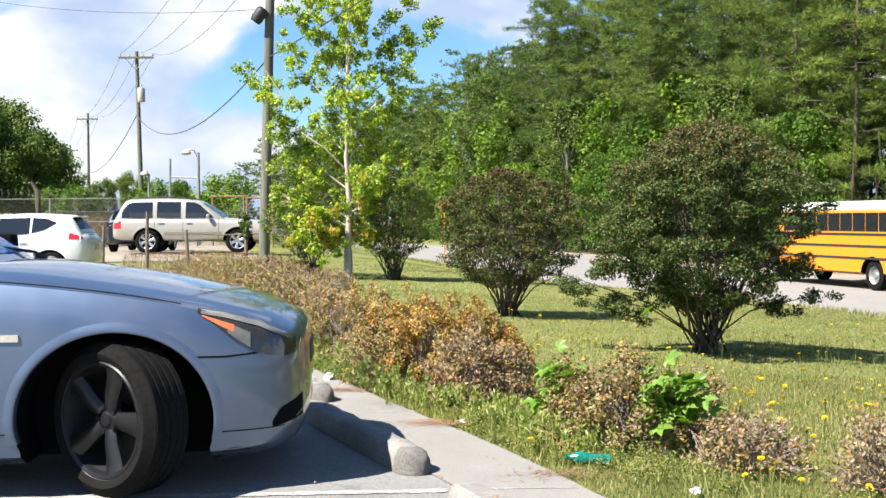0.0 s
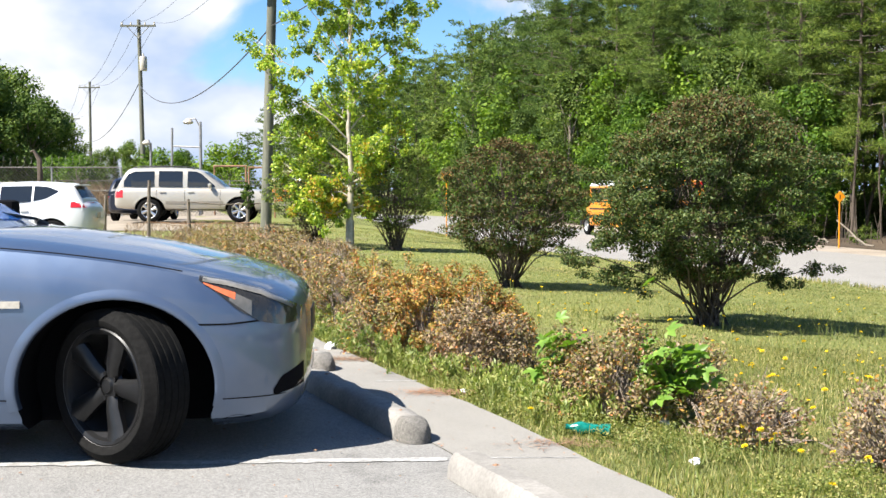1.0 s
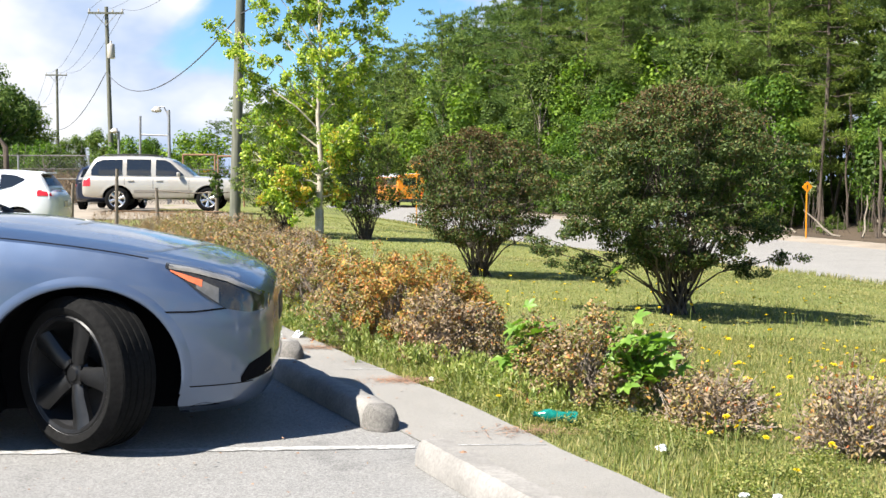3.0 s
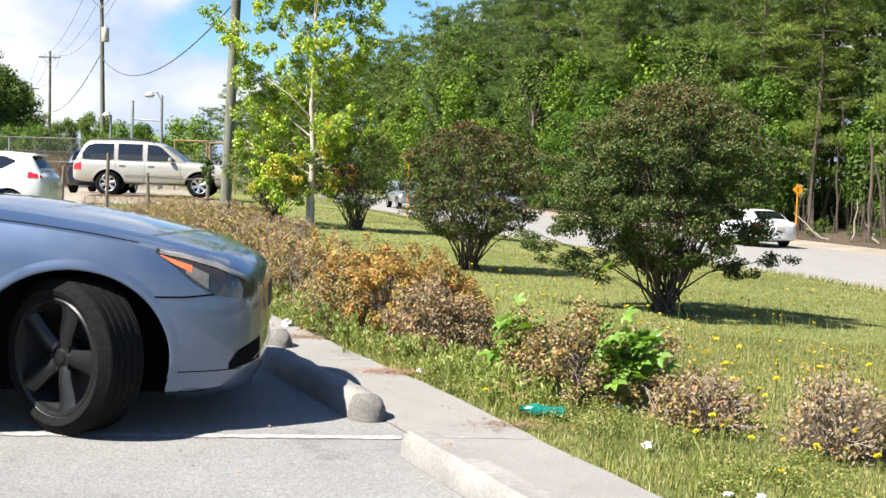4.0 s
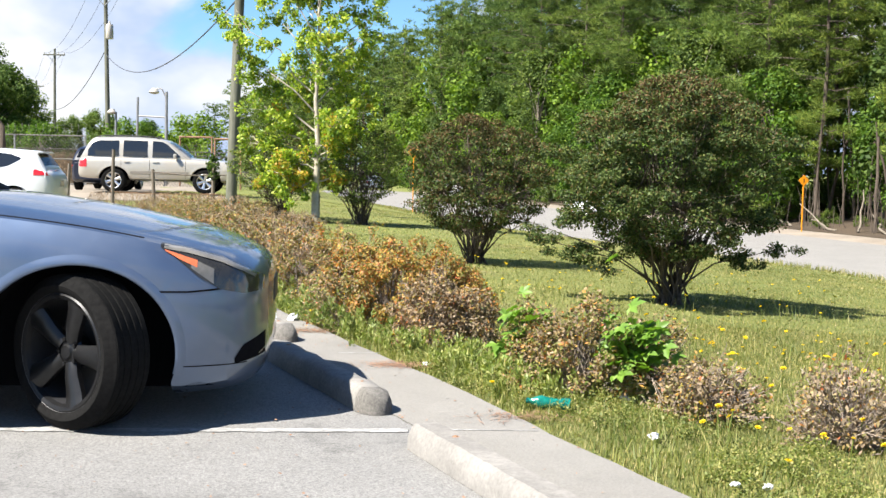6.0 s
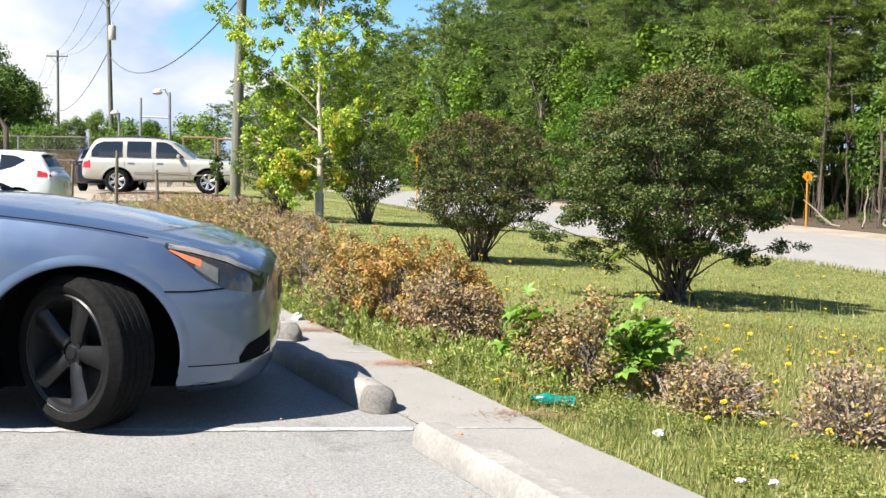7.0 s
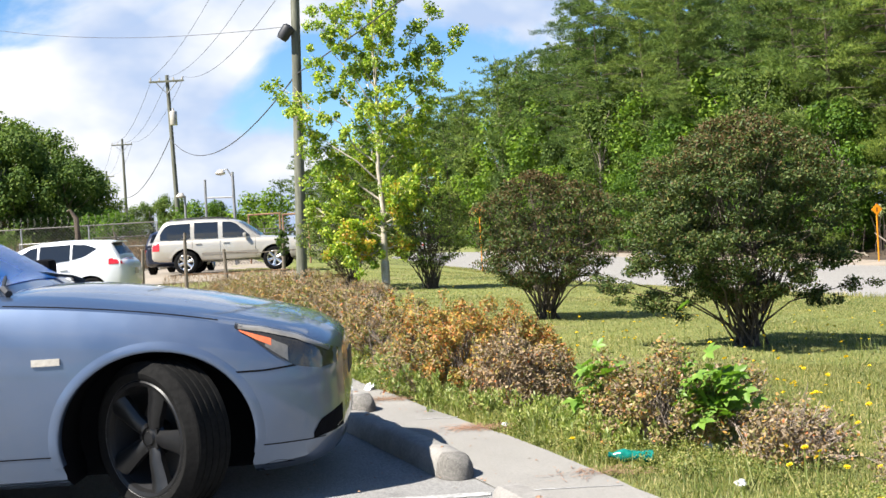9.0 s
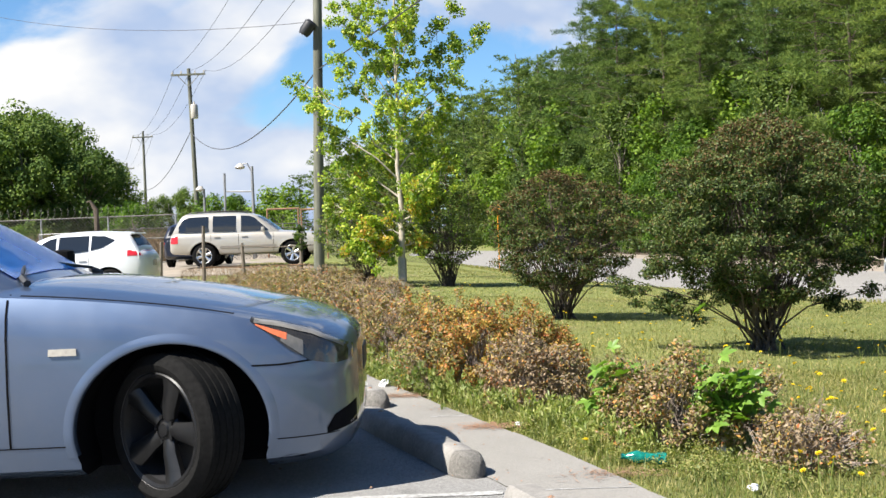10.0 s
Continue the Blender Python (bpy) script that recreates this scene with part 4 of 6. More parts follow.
# ------------------------------------------------------------------ parked cars
BLUE_SPEC = dict(SEDAN, n=8, body=[(0.835, 0.24, 0.30, 0.58, 0.64), (0.815, 0.46, 0.235, 0.62, 0.69), (0.765, 0.64, 0.185, 0.665, 0.735), (0.65, 0.77, 0.15, 0.725, 0.79),
                                   (0.40, 0.86, 0.135, 0.80, 0.86), *SEDAN["body"][5:]], cabin=[(-0.66, 0.985), (-1.28, 1.345), (-1.68, 1.44), (-2.2, 1.465), (-2.75, 1.41), (-3.45, 1.07)],
                 panes=[(-0.84, -1.62, -0.42, 0.0), (-1.70, -2.62, 0.0, 0.18)], wheel=0.337, rim_r=0.246, phase=-0.03, wheel_dx=0.03, inset=0.022, clear=True, own_lamps=True, mirror_mat="cavity")
blue_car, blue_shape = car("sedan", BLUE_SPEC, "blue_paint", "blue-grey metallic sedan with black alloys and turned front wheels", "car",
                           pose(-1.495, 6.06, 0.016, 0, 0, 4), "black_rim", "five", -39)
blue_dress(blue_car, blue_shape)
crossover, crossover_shape = car("crossover", CROSSOVER, "white_paint", "white crossover with red tail lamps parked beyond the sedan", "car", pose(-12.45, 31.2, -0.24, 0, 0, 180), "alloy")
car("large_suv", SUV, "beige_paint", "dusty beige full-size suv with bright alloys on gravel", "car", pose(-6.75, 41.0, 0.13, 0, 0, 2), "alloy", "six")
car("small_hatchback", WAGON, "navy_paint", "dark blue car parked behind the beige suv", "car", pose(-11.3, 47.5, 0.06, 0, 0, 90), "alloy")


bm = bmesh.new()
for k in range(2):
    box(bm, (-3.17 - 0.045 * k, 0, 1.575 - 0.012 * k), (0.10, 1.10 - 0.1 * k, 0.028), None, 0.01)
part("roof_spoiler", bm, M["white_paint"], crossover, "", True)


# ------------------------------------------------------------------ plants
def stem_points(rng, a, b, n=5, wob=0.06):
    a, b = Vector(a), Vector(b)
    L = (b - a).length
    return [a.lerp(b, i / n) + Vector(rng.normal(size=3) * wob * L * (0 if i in (0,) else 1) * 0.5) for i in range(n + 1)]


def woody(name, stems, mat, parent, sides=6):
    bm = bmesh.new()
    for pts, r0, r1 in stems:
        n = len(pts)
        tube(bm, pts, [r0 + (r1 - r0) * (i / (n - 1)) ** 0.8 for i in range(n)], sides, cap=False)
    return part(name, bm, mat, parent, smooth=60)


def cloud(rng, centres, radii, n, shell=0.45):
    """n places in fuzzy balls round the centres."""
    k = rng.choice(len(centres), n, p=radii ** 2 / (radii ** 2).sum())
    d = rng.normal(size=(n, 3))
    d /= np.linalg.norm(d, axis=1, keepdims=True)
    r = rng.uniform(0, 1, n) ** shell
    return centres[k] + d * (r * radii[k])[:, None], d


def pine_tree(seed, tall, blades, size, low=0.14):
    rng = np.random.default_rng(seed)
    root = empty("pine_tree")
    top = Vector((rng.normal() * 0.4, rng.normal() * 0.4, tall))
    stems = [(stem_points(rng, (0, 0, -0.3), top, 8, 0.012), 0.17, 0.03)]
    cs, rs = [], []
    n = int(62 + tall)
    for i in range(n):
        t = low + (0.98 - low) * (i / n) ** 0.85
        z = tall * t
        reach = (2.9 * math.sin(math.pi * min(1, 0.22 + 0.8 * (1 - t))) + 0.4) * rng.uniform(0.55, 1.2)
        a = rng.uniform(0, 2 * math.pi)
        end = Vector((math.cos(a) * reach, math.sin(a) * reach, z + rng.uniform(-0.35, 0.5) * reach * 0.5))
        pts = stem_points(rng, (top.x * t, top.y * t, z), end, 3, 0.12)
        stems.append((pts, 0.05 * (1.1 - t), 0.012))
        for f in (0.4, 0.62, 0.82, 1.0, 1.12):
            p = Vector((top.x * t, top.y * t, z)).lerp(end, f) + Vector(rng.normal(size=3) * 0.2)
            cs.append(p)
            rs.append(rng.uniform(0.34, 0.70))
        if i % 2:
            cs.append(Vector((top.x * t, top.y * t, z)) + Vector(rng.normal(size=3) * 0.25))
            rs.append(rng.uniform(0.4, 0.7))
    # needles lie in flat sprays along each bough
    flat = np.array([1.0, 1.0, 2.2])
    c, d = cloud(rng, np.array(cs) * flat, np.array(rs), blades, 0.6)
    c = c / flat
    d = d * np.array([1.0, 1.0, 0.6]) + np.array([0, 0, 0.25])
    woody("trunk", stems, M["pine_bark"], root, 5)
    part("crown", quads_mesh("crown", leaf_quads(c, size, rng, 0.19 if blades < 20000 else 0.11, 0.25, d * 1.2, True), M["pine"]), None, root)
    return root


def broad_tree(seed, tall, spread, leaves, size, mat, low=0.12, lumps=60, name="broadleaf_tree"):
    rng = np.random.default_rng(seed)
    root = empty(name)
    stems = [(stem_points(rng, (0, 0, -0.3), (0, 0, tall * 0.75), 6, 0.03), 0.05 + tall * 0.012, 0.04)]
    cs, rs = [], []
    for i in range(lumps):
        t = low + (1.0 - low) * rng.uniform(0, 1) ** 0.8
        w = spread * (0.35 + 0.75 * math.sin(math.pi * (0.1 + 0.85 * t))) * rng.uniform(0.4, 1.05)
        a = rng.uniform(0, 2 * math.pi)
        p = Vector((math.cos(a) * w, math.sin(a) * w, tall * t * 0.95))
        cs.append(p)
        rs.append(rng.uniform(0.10, 0.2) * spread * 1.6 + 0.15)
        if i % 3 == 0:
            stems.append((stem_points(rng, (0, 0, p.z * 0.6), p, 3, 0.1), 0.05, 0.012))
    c, d = cloud(rng, np.array(cs), np.array(rs), leaves, 0.4)
    woody("trunk", stems, M["bark"], root, 5)
    part("crown", quads_mesh("crown", leaf_quads(c, size, rng, 0.6, 0.3, d * 1.1), M[mat]), None, root)
    return root


def put(ob, x, y, turn, k=1.0, sink=0.0):
    return pose(x, y, height(x, y) - sink, 0, 0, turn) @ Matrix.Diagonal((k, k, k, 1))


def build_woods():
    rng = np.random.default_rng(5)
    lab_p = "tall pine with grey trunk and dense green needles"
    lab_b = "bright green broadleaf tree at the edge of the woods"
    lab_o = "olive green broadleaf tree in the woods"
    pines = [pine_tree(11 + i, 19 + 2 * i, 46000, 0.29) for i in range(3)]
    far_pines = [pine_tree(31 + i, 20 + 2 * i, 8500, 0.52, 0.1) for i in range(2)]
    broads = [broad_tree(51 + i, 8.5 + i, 2.4, 9000, 0.24, "broad", 0.08, 70) for i in range(2)]
    olives = [broad_tree(61 + i, 9 + 2 * i, 2.4, 9000, 0.24, "olive", 0.1, 70) for i in range(2)]
    under = [broad_tree(71 + i, 2.6 + 0.8 * i, 1.4, 3600, 0.16, "broad" if i else "olive", 0.05, 34, "understory_shrub") for i in range(2)]
    for p in pines + far_pines:
        tagged(p, lab_p, "tree", "pines of the roadside woods")
    for p in broads:
        tagged(p, lab_b, "tree", "broadleaf trees of the woods")
    for p in olives:
        tagged(p, lab_o, "tree", "broadleaf trees of the woods")
    for p in under:
        tagged(p, "low green understory shrub under the pines", "shrub", "understory shrubs of the woods")
    used = set()

    def plant(kind, u, s, k):
        p = on_road(u, s)
        m = put(kind, p.x, p.y, rng.uniform(0, 360), k, 0.05)
        if kind.name not in used:
            used.add(kind.name)
            kind.matrix_basis = m
        else:
            copy_thing(kind, m)

    for row, (u0, step) in enumerate(((15.0, 5.2), (19.5, 5.6), (25.0, 6.5), (32.0, 8.0), (42.0, 8.0))):
        s = 16 + row * 2.3
        while s < 150:
            kind = pines[rng.integers(0, 3)] if s < 105 and row < 2 else far_pines[rng.integers(0, 2)]
            plant(kind, u0 + rng.uniform(-1.5, 1.5), s + rng.uniform(-1.5, 1.5), rng.uniform(0.9, 1.12))
            s += step * (1.0 if s < 90 else 1.35)
    for s in np.arange(150, 330, 9.5):
        plant(far_pines[rng.integers(0, 2)], 14 + rng.uniform(-2, 6), s, rng.uniform(0.85, 1.1))
        plant(far_pines[rng.integers(0, 2)], 24 + rng.uniform(-2, 6), s + 4, rng.uniform(0.95, 1.15))
    for s in np.arange(56, 150, 5.4):
        k = broads[rng.integers(0, 2)] if rng.uniform() < 0.62 else olives[rng.integers(0, 2)]
        plant(k, 13.2 + rng.uniform(-0.6, 2.2), s + rng.uniform(-2, 2), rng.uniform(0.75, 1.15))
    for u, s, k in ((15, 62, 1.45), (16, 72, 1.5), (15.5, 84, 1.6), (17, 96, 1.7), (16, 110, 1.8), (15, 126, 1.8)):
        plant(broads[rng.integers(0, 2)], u, s, k)
    for u, s, k, w in ((14.5, 39, 0.9, 1), (16.5, 44.5, 0.95, 1), (17.5, 50.5, 0.8, 0), (16, 36, 0.85, 0), (19, 43, 1.5, 0), (20, 37, 1.45, 1), (19, 50, 1.5, 1), (20.5, 33, 1.4, 1)):
        plant((olives if w else broads)[0], u, s, k)
    for u, s, k in ((14.2, 31, 0.8), (15.0, 34.5, 0.75), (22.5, 40, 1.5), (23, 47, 1.5), (22.5, 54, 1.5), (24, 35, 1.5)):
        plant(olives[1], u, s, k)
    for s in np.arange(60, 150, 3.6):
        plant(under[rng.integers(0, 2)], 11.9 + rng.uniform(-0.2, 1.6), s + rng.uniform(-1, 1), rng.uniform(0.6, 1.1))
    for s in np.arange(14, 62, 1.5):
        plant(under[0], 18.5 + rng.uniform(-1, 3), s, rng.uniform(0.8, 1.3))
        plant(under[rng.integers(0, 2)], 27 + rng.uniform(-2, 4), s, rng.uniform(0.9, 1.6))
    for s in np.arange(20, 74, 2.2):
        plant(under[1], 34 + rng.uniform(-2, 3), s, rng.uniform(1.6, 2.4))
    for s in np.arange(26, 58, 0.75):
        thin = 36 < s < 53
        plant(under[0 if thin else rng.integers(0, 2)], (13.6 if thin else 12.6) + rng.uniform(-0.2, 2.6), s, rng.uniform(0.2, 0.42) if thin else rng.uniform(0.35, 0.75))
    # trees beyond the yard
    darks = [broad_tree(81 + i, 9.5 + i, 3.3, 15000, 0.27, "dark_leaf", 0.05, 80) for i in range(2)]

    def plant_far(x, y, turn, k):
        kind = darks[int(abs(x)) % 2]
        m = put(None, x, y, turn, k * 0.84)
        if kind.name in used:
            return copy_thing(kind, m)
        used.add(kind.name)
        kind.matrix_basis = m
        return tagged(kind, "dark green broadleaf tree", "tree", "broadleaf trees beyond the yard")
    for x, y, k, o in ((-52, 112, 1.25, 1), (-47.5, 108, 1.35, 1), (-43, 113, 1.42, 0), (-39.5, 109, 1.25, 1), (-36.5, 114, 1.0, 1), (-57, 106, 1.3, 0), (-62, 110, 1.35, 1), (-49, 118, 1.45, 1),
                       (-55, 100, 1.5, 1), (-50, 103, 1.35, 0), (-44.5, 104, 1.5, 1), (-40.5, 103, 1.4, 1), (-36.0, 106, 1.15, 1), (-66, 104, 1.5, 0), (-60.5, 100, 1.4, 1), (-60, 190, 1.0, 1), (-54, 195, 0.95, 0), (-48, 190, 1.05, 1), (-66, 195, 1.1, 1), (-43, 200, 0.8, 0), (-72, 190, 1.1, 1), (-38, 215, 0.7, 1), (-78, 200, 1.0, 0), (-85, 195, 1.0, 1)):
        plant_far(x, y, rng.uniform(0, 360), k)["label"] = "dark green broadleaf tree beyond the fenced yard"
    for i in range(20):
        copy_thing(olives[i % 2] if i % 3 else broads[0], put(None, -88 + 3.6 * i + rng.uniform(-1, 1), rng.uniform(185, 205), rng.uniform(0, 360), rng.uniform(0.55, 0.82)))["label"] = "distant green broadleaf tree beyond the yard"
    for i in range(30):
        copy_thing(under[0], put(None, -50 + 1.25 * i + rng.uniform(-0.6, 0.6), rng.uniform(65, 74), rng.uniform(0, 360), rng.uniform(0.6, 0.9)))["label"] = "scrubby olive shrub behind the chain-link fence"
    for i in range(26):
        x = -62 + 2.0 * i + rng.uniform(-1, 1)
        copy_thing(under[i % 2], put(None, x, rng.uniform(72, 92), rng.uniform(0, 360), rng.uniform(0.7, 1.3)))["label"] = "scrubby green shrub behind the fenced yard"
    for x, y, k in ((-27.5, 172, 0.55), (-24, 168, 0.68), (-21, 175, 0.62), (-18, 160, 0.72), (-14, 165, 0.8), (-11, 150, 0.8), (-8.5, 152, 0.85), (-15.5, 178, 0.85)):
        copy_thing(far_pines[rng.integers(0, 2)], put(None, x, y, rng.uniform(0, 360), k))


def shrub(x, y, tall, spread, leaves, seed, label, size=0.042, trail=None, bronze=0.09, leaf="shrub"):
    """Many stems from one stool, an inverted cone of small glossy leaves with bronze tips."""
    rng = np.random.default_rng(seed)
    root = empty("shrub", put(None, x, y, 0))
    tagged(root, label, "shrub", "shrubs along the lawn")
    cs, rs, stems = [], [], []
    ts = (0.15, 0.22, 0.30, 0.42, 0.58, 0.72, 0.85, 0.95, 1.0)
    ws = (0.0, 0.22, 0.62, 0.94, 1.0, 0.93, 0.74, 0.45, 0.15)
    n = 430
    while len(cs) < n:
        t = rng.uniform(0.2, 1.0)
        w = float(np.interp(t, ts, ws))
        if rng.uniform() > w + 0.08:
            continue
        a = rng.uniform(0, 2 * math.pi)
        rad = rng.uniform(0.1 if t > 0.4 else 0.5, 1.0) ** 0.5
        wob = 1 + 0.30 * noise.noise(Vector((math.cos(a) * 1.8 + seed, math.sin(a) * 1.8, t * 3.2)))
        p = Vector((math.cos(a) * spread * w * rad * wob, math.sin(a) * spread * w * rad * wob, tall * t * (0.95 + 0.08 * wob)))
        i = len(cs)
        cs.append(p)
        rs.append(rng.uniform(0.07, 0.16) * tall / 2.3)
        if i < 44:
            foot = Vector((rng.normal() * 0.08, rng.normal() * 0.08, -0.05))
            mid = Vector((p.x * 0.42, p.y * 0.42, p.z * 0.45 + 0.03 * tall))
            stems.append(([foot, foot.lerp(mid, 0.5) + Vector(rng.normal(size=3) * 0.02), mid, mid.lerp(p, 0.6) + Vector(rng.normal(size=3) * 0.03), p], rng.uniform(0.009, 0.018), 0.003))
        elif i < 200:
            q = cs[rng.integers(0, 44)]
            stems.append(([q * 0.6, q * 0.65 + (p - q * 0.65) * 0.5, p], 0.006, 0.002))
    for tx, ty, tz in trail or ():
        a = Vector((0, 0, 0.1))
        b = Vector((tx, ty, tz))
        stems.append(([a, a.lerp(b, 0.4) + Vector((0, 0, 0.12)), b], 0.012, 0.003))
        for f in np.linspace(0.4, 1.0, 12):
            cs.append(a.lerp(b, f) + Vector((0, 0, 0.12 * (1 - f))) + Vector(rng.normal(size=3) * 0.07))
            rs.append(0.085)
    cs, rs = np.array(cs), np.array(rs)
    flat = np.array([0.85, 0.85, 1.5])
    c, d = cloud(rng, cs * flat, rs, leaves, 0.5)
    c = c / flat
    v = leaf_quads(c, size, rng, 0.55, 0.4, d * 0.45)
    tip = (rng.uniform(0, 1, leaves) < bronze + 0.5 * np.clip((c[:, 2] - tall * 0.7) / (tall * 0.35), 0, 1)).astype(int)
    woody("stem", stems, M["dark_wood"], root, 5)
    part("foliage", quads_mesh("foliage", v, [M[leaf], M["shrub_tip"]], tip), None, root)
    return root


def maple(x, y):
    rng = np.random.default_rng(9)
    root = empty("young_maple_tree", put(None, x, y, 0))
    tagged(root, "young maple with pale trunk and yellow-green leaves", "tree")
    H = 7.0
    trunk = [Vector((0, 0, -0.1)), Vector((0.0, 0, 0.6)), Vector((0.03, 0, 1.7)), Vector((-0.03, 0.02, 2.6)), Vector((0.03, 0, 3.8)), Vector((0.0, 0, 5.2)), Vector((0.08, 0, H))]
    stems = [(trunk, 0.092, 0.014)]
    cs, rs, turn = [], [], []

    def along(z):
        for a, b in zip(trunk, trunk[1:]):
            if a.z <= z <= b.z:
                return a.lerp(b, (z - a.z) / (b.z - a.z))
        return trunk[-1]
    limbs = [(1.0, -1.25, 1.0, 0.3), (1.1, -0.8, 1.35, -0.4), (1.25, 0.75, 1.9, 0.2), (1.3, -1.5, 1.75, 0.5), (1.5, -1.2, 2.4, 0), (1.6, 0.95, 2.35, -0.4), (1.9, -1.45, 3.1, 0.3),
             (2.0, 1.15, 2.8, 0.4), (2.3, -1.75, 3.75, -0.3), (2.5, 0.9, 3.5, 0.3), (2.7, -1.9, 4.4, 0.1), (3.0, 1.3, 4.3, -0.4), (3.2, -1.3, 5.0, 0.5), (3.5, 1.75, 5.35, 0.2), (3.8, -1.0, 5.6, -0.3),
             (4.0, 1.2, 5.7, 0.5), (4.3, -0.9, 6.1, 0.3), (4.6, 0.7, 6.3, -0.4), (5.0, -0.5, 6.7, 0.2), (5.3, 0.5, 6.9, 0.3), (1.4, 0.5, 2.1, -0.9), (2.2, -0.4, 3.3, 0.9), (2.9, 0.3, 4.0, -1.0), (3.6, -0.3, 4.9, 1.0), (4.4, 0.2, 5.6, -0.8),
             (0.85, -0.55, 0.75, -0.2), (0.9, 0.5, 0.95, 0.2)]
    for z0, dx, z1, dy in limbs:
        a = along(z0)
        b = Vector((dx, dy, z1))
        pts = stem_points(rng, a, b, 4, 0.09)
        stems.append((pts, 0.030 * (1 - z0 / 9), 0.005))
        for f in (0.38, 0.55, 0.7, 0.82, 0.93, 1.05):
            for q in range(3):
                p = a.lerp(b, f) + Vector(rng.normal(size=3) * 0.15)
                cs.append(p)
                rs.append(rng.uniform(0.09, 0.19))
                stems.append(([a.lerp(b, f * 0.92), p], 0.006, 0.002))
    for z in np.arange(2.6, 6.9, 0.2):
        cs.append(along(z) + Vector(rng.normal(size=3) * 0.18))
        rs.append(0.16)
    cs, rs = np.array(cs), np.array(rs)
    n = 44000
    k = rng.integers(0, len(cs), n)
    d = rng.normal(size=(n, 3))
    d /= np.linalg.norm(d, axis=1, keepdims=True)
    c = cs[k] + d * (rng.uniform(0, 1, n) ** 0.5 * rs[k])[:, None]
    tm = (rng.uniform(0, 1, len(cs)) < np.clip((2.9 - cs[:, 2]) * 0.22, 0.0, 0.34))[k]
    tm = (tm & (rng.uniform(0, 1, n) < 0.6)).astype(int)
    woody("trunk", stems, M["pale_bark"], root, 7)
    bm = tube(bmesh.new(), [(0, 0, 0.12), (0.0, 0, 0.62)], 0.094, 10)
    part("trunk_guard", bm, M["galv"], root, "grey plastic trunk guard", True)
    part("foliage", quads_mesh("foliage", leaf_quads(c, 0.066, rng, 0.8, 0.1, d * 0.4), [M["maple"], M["maple_turn"]], tm), None, root)


def azalea(x, y, w, tall, seed, mats, leaves, label, size=0.026, twigs=190, stray=1.15):
    rng = np.random.default_rng(seed)
    root = empty("azalea_bush", put(None, x, y, rng.uniform(0, 360)))
    tagged(root, label, "bush", "azaleas along the walk")
    n = 150
    a = rng.uniform(0, 2 * math.pi, n)
    e = np.arcsin(rng.uniform(0.02, 1, n))
    wob = np.array([1 + 0.55 * noise.noise(Vector((math.cos(q) * 1.6, math.sin(q) * 1.6, seed * 1.3))) for q in a])
    r = rng.uniform(0.3, 1, n) ** 0.4 * wob
    cs = np.stack([np.cos(a) * np.cos(e) * w * 0.5 * r, np.sin(a) * np.cos(e) * w * 0.5 * r, 0.03 + np.sin(e) * tall * 0.93 * r], 1)
    rs = rng.uniform(0.04, 0.09, n)
    c, d = cloud(rng, cs, rs, leaves, 0.5)
    c[:, 2] = np.abs(c[:, 2])
    stems = []
    for i in range(twigs):
        p = Vector(cs[rng.integers(0, n)])
        foot = Vector((rng.normal() * 0.07 * w, rng.normal() * 0.07 * w, -0.02))
        tip = p * rng.uniform(0.95, stray)
        stems.append(([foot, foot.lerp(tip, 0.5) + Vector(rng.normal(size=3) * 0.03), tip], 0.0045, 0.0012))
    woody("branch", stems, M["twig"], root, 4)
    kinds = rng.choice(len(mats), leaves, p=[m[1] for m in mats])
    part("foliage", quads_mesh("foliage", leaf_quads(c, size, rng, 0.5, 0.35, d * 0.3), [M[m[0]] for m in mats], kinds), None, root)


def grass_blades(name, pts, tall, width, rng, mat, label, category):
    """Single bent blades rooted in the ground."""
    n = len(pts)
    z = np.array([height(x, y) for x, y in pts])
    base = np.column_stack([pts, z])
    a = rng.uniform(0, 2 * math.pi, n)
    lean = rng.uniform(0.1, 0.7, n)
    h = tall * rng.uniform(0.45, 1.25, n)
    side = np.stack([np.cos(a), np.sin(a), np.zeros(n)], 1) * (width * rng.uniform(0.6, 1.3, n))[:, None] * 0.5
    bend = np.stack([-np.sin(a) * lean * h, np.cos(a) * lean * h, h * np.sqrt(np.clip(1 - lean ** 2 * 0.7, 0.2, 1))], 1)
    v = np.empty((n, 4, 3))
    v[:, 0] = base - side
    v[:, 1] = base + side
    v[:, 2] = base + side * 0.45 + bend * 0.62 + np.array([0, 0, 0.04])[None] * h[:, None]
    v[:, 3] = base + bend
    ob = part(name, quads_mesh(name, v.reshape(-1, 3), M[mat]), None)
    return tagged(ob, label, category, kind="stuff")


def scatter(rng, n, x0, x1, y0, y1, keep):
    out = []
    while len(out) < n:
        x, y = rng.uniform(x0, x1, 4000), rng.uniform(y0, y1, 4000)
        out += [(a, b) for a, b in zip(x, y) if keep(a, b)]
    return np.array(out[:n])


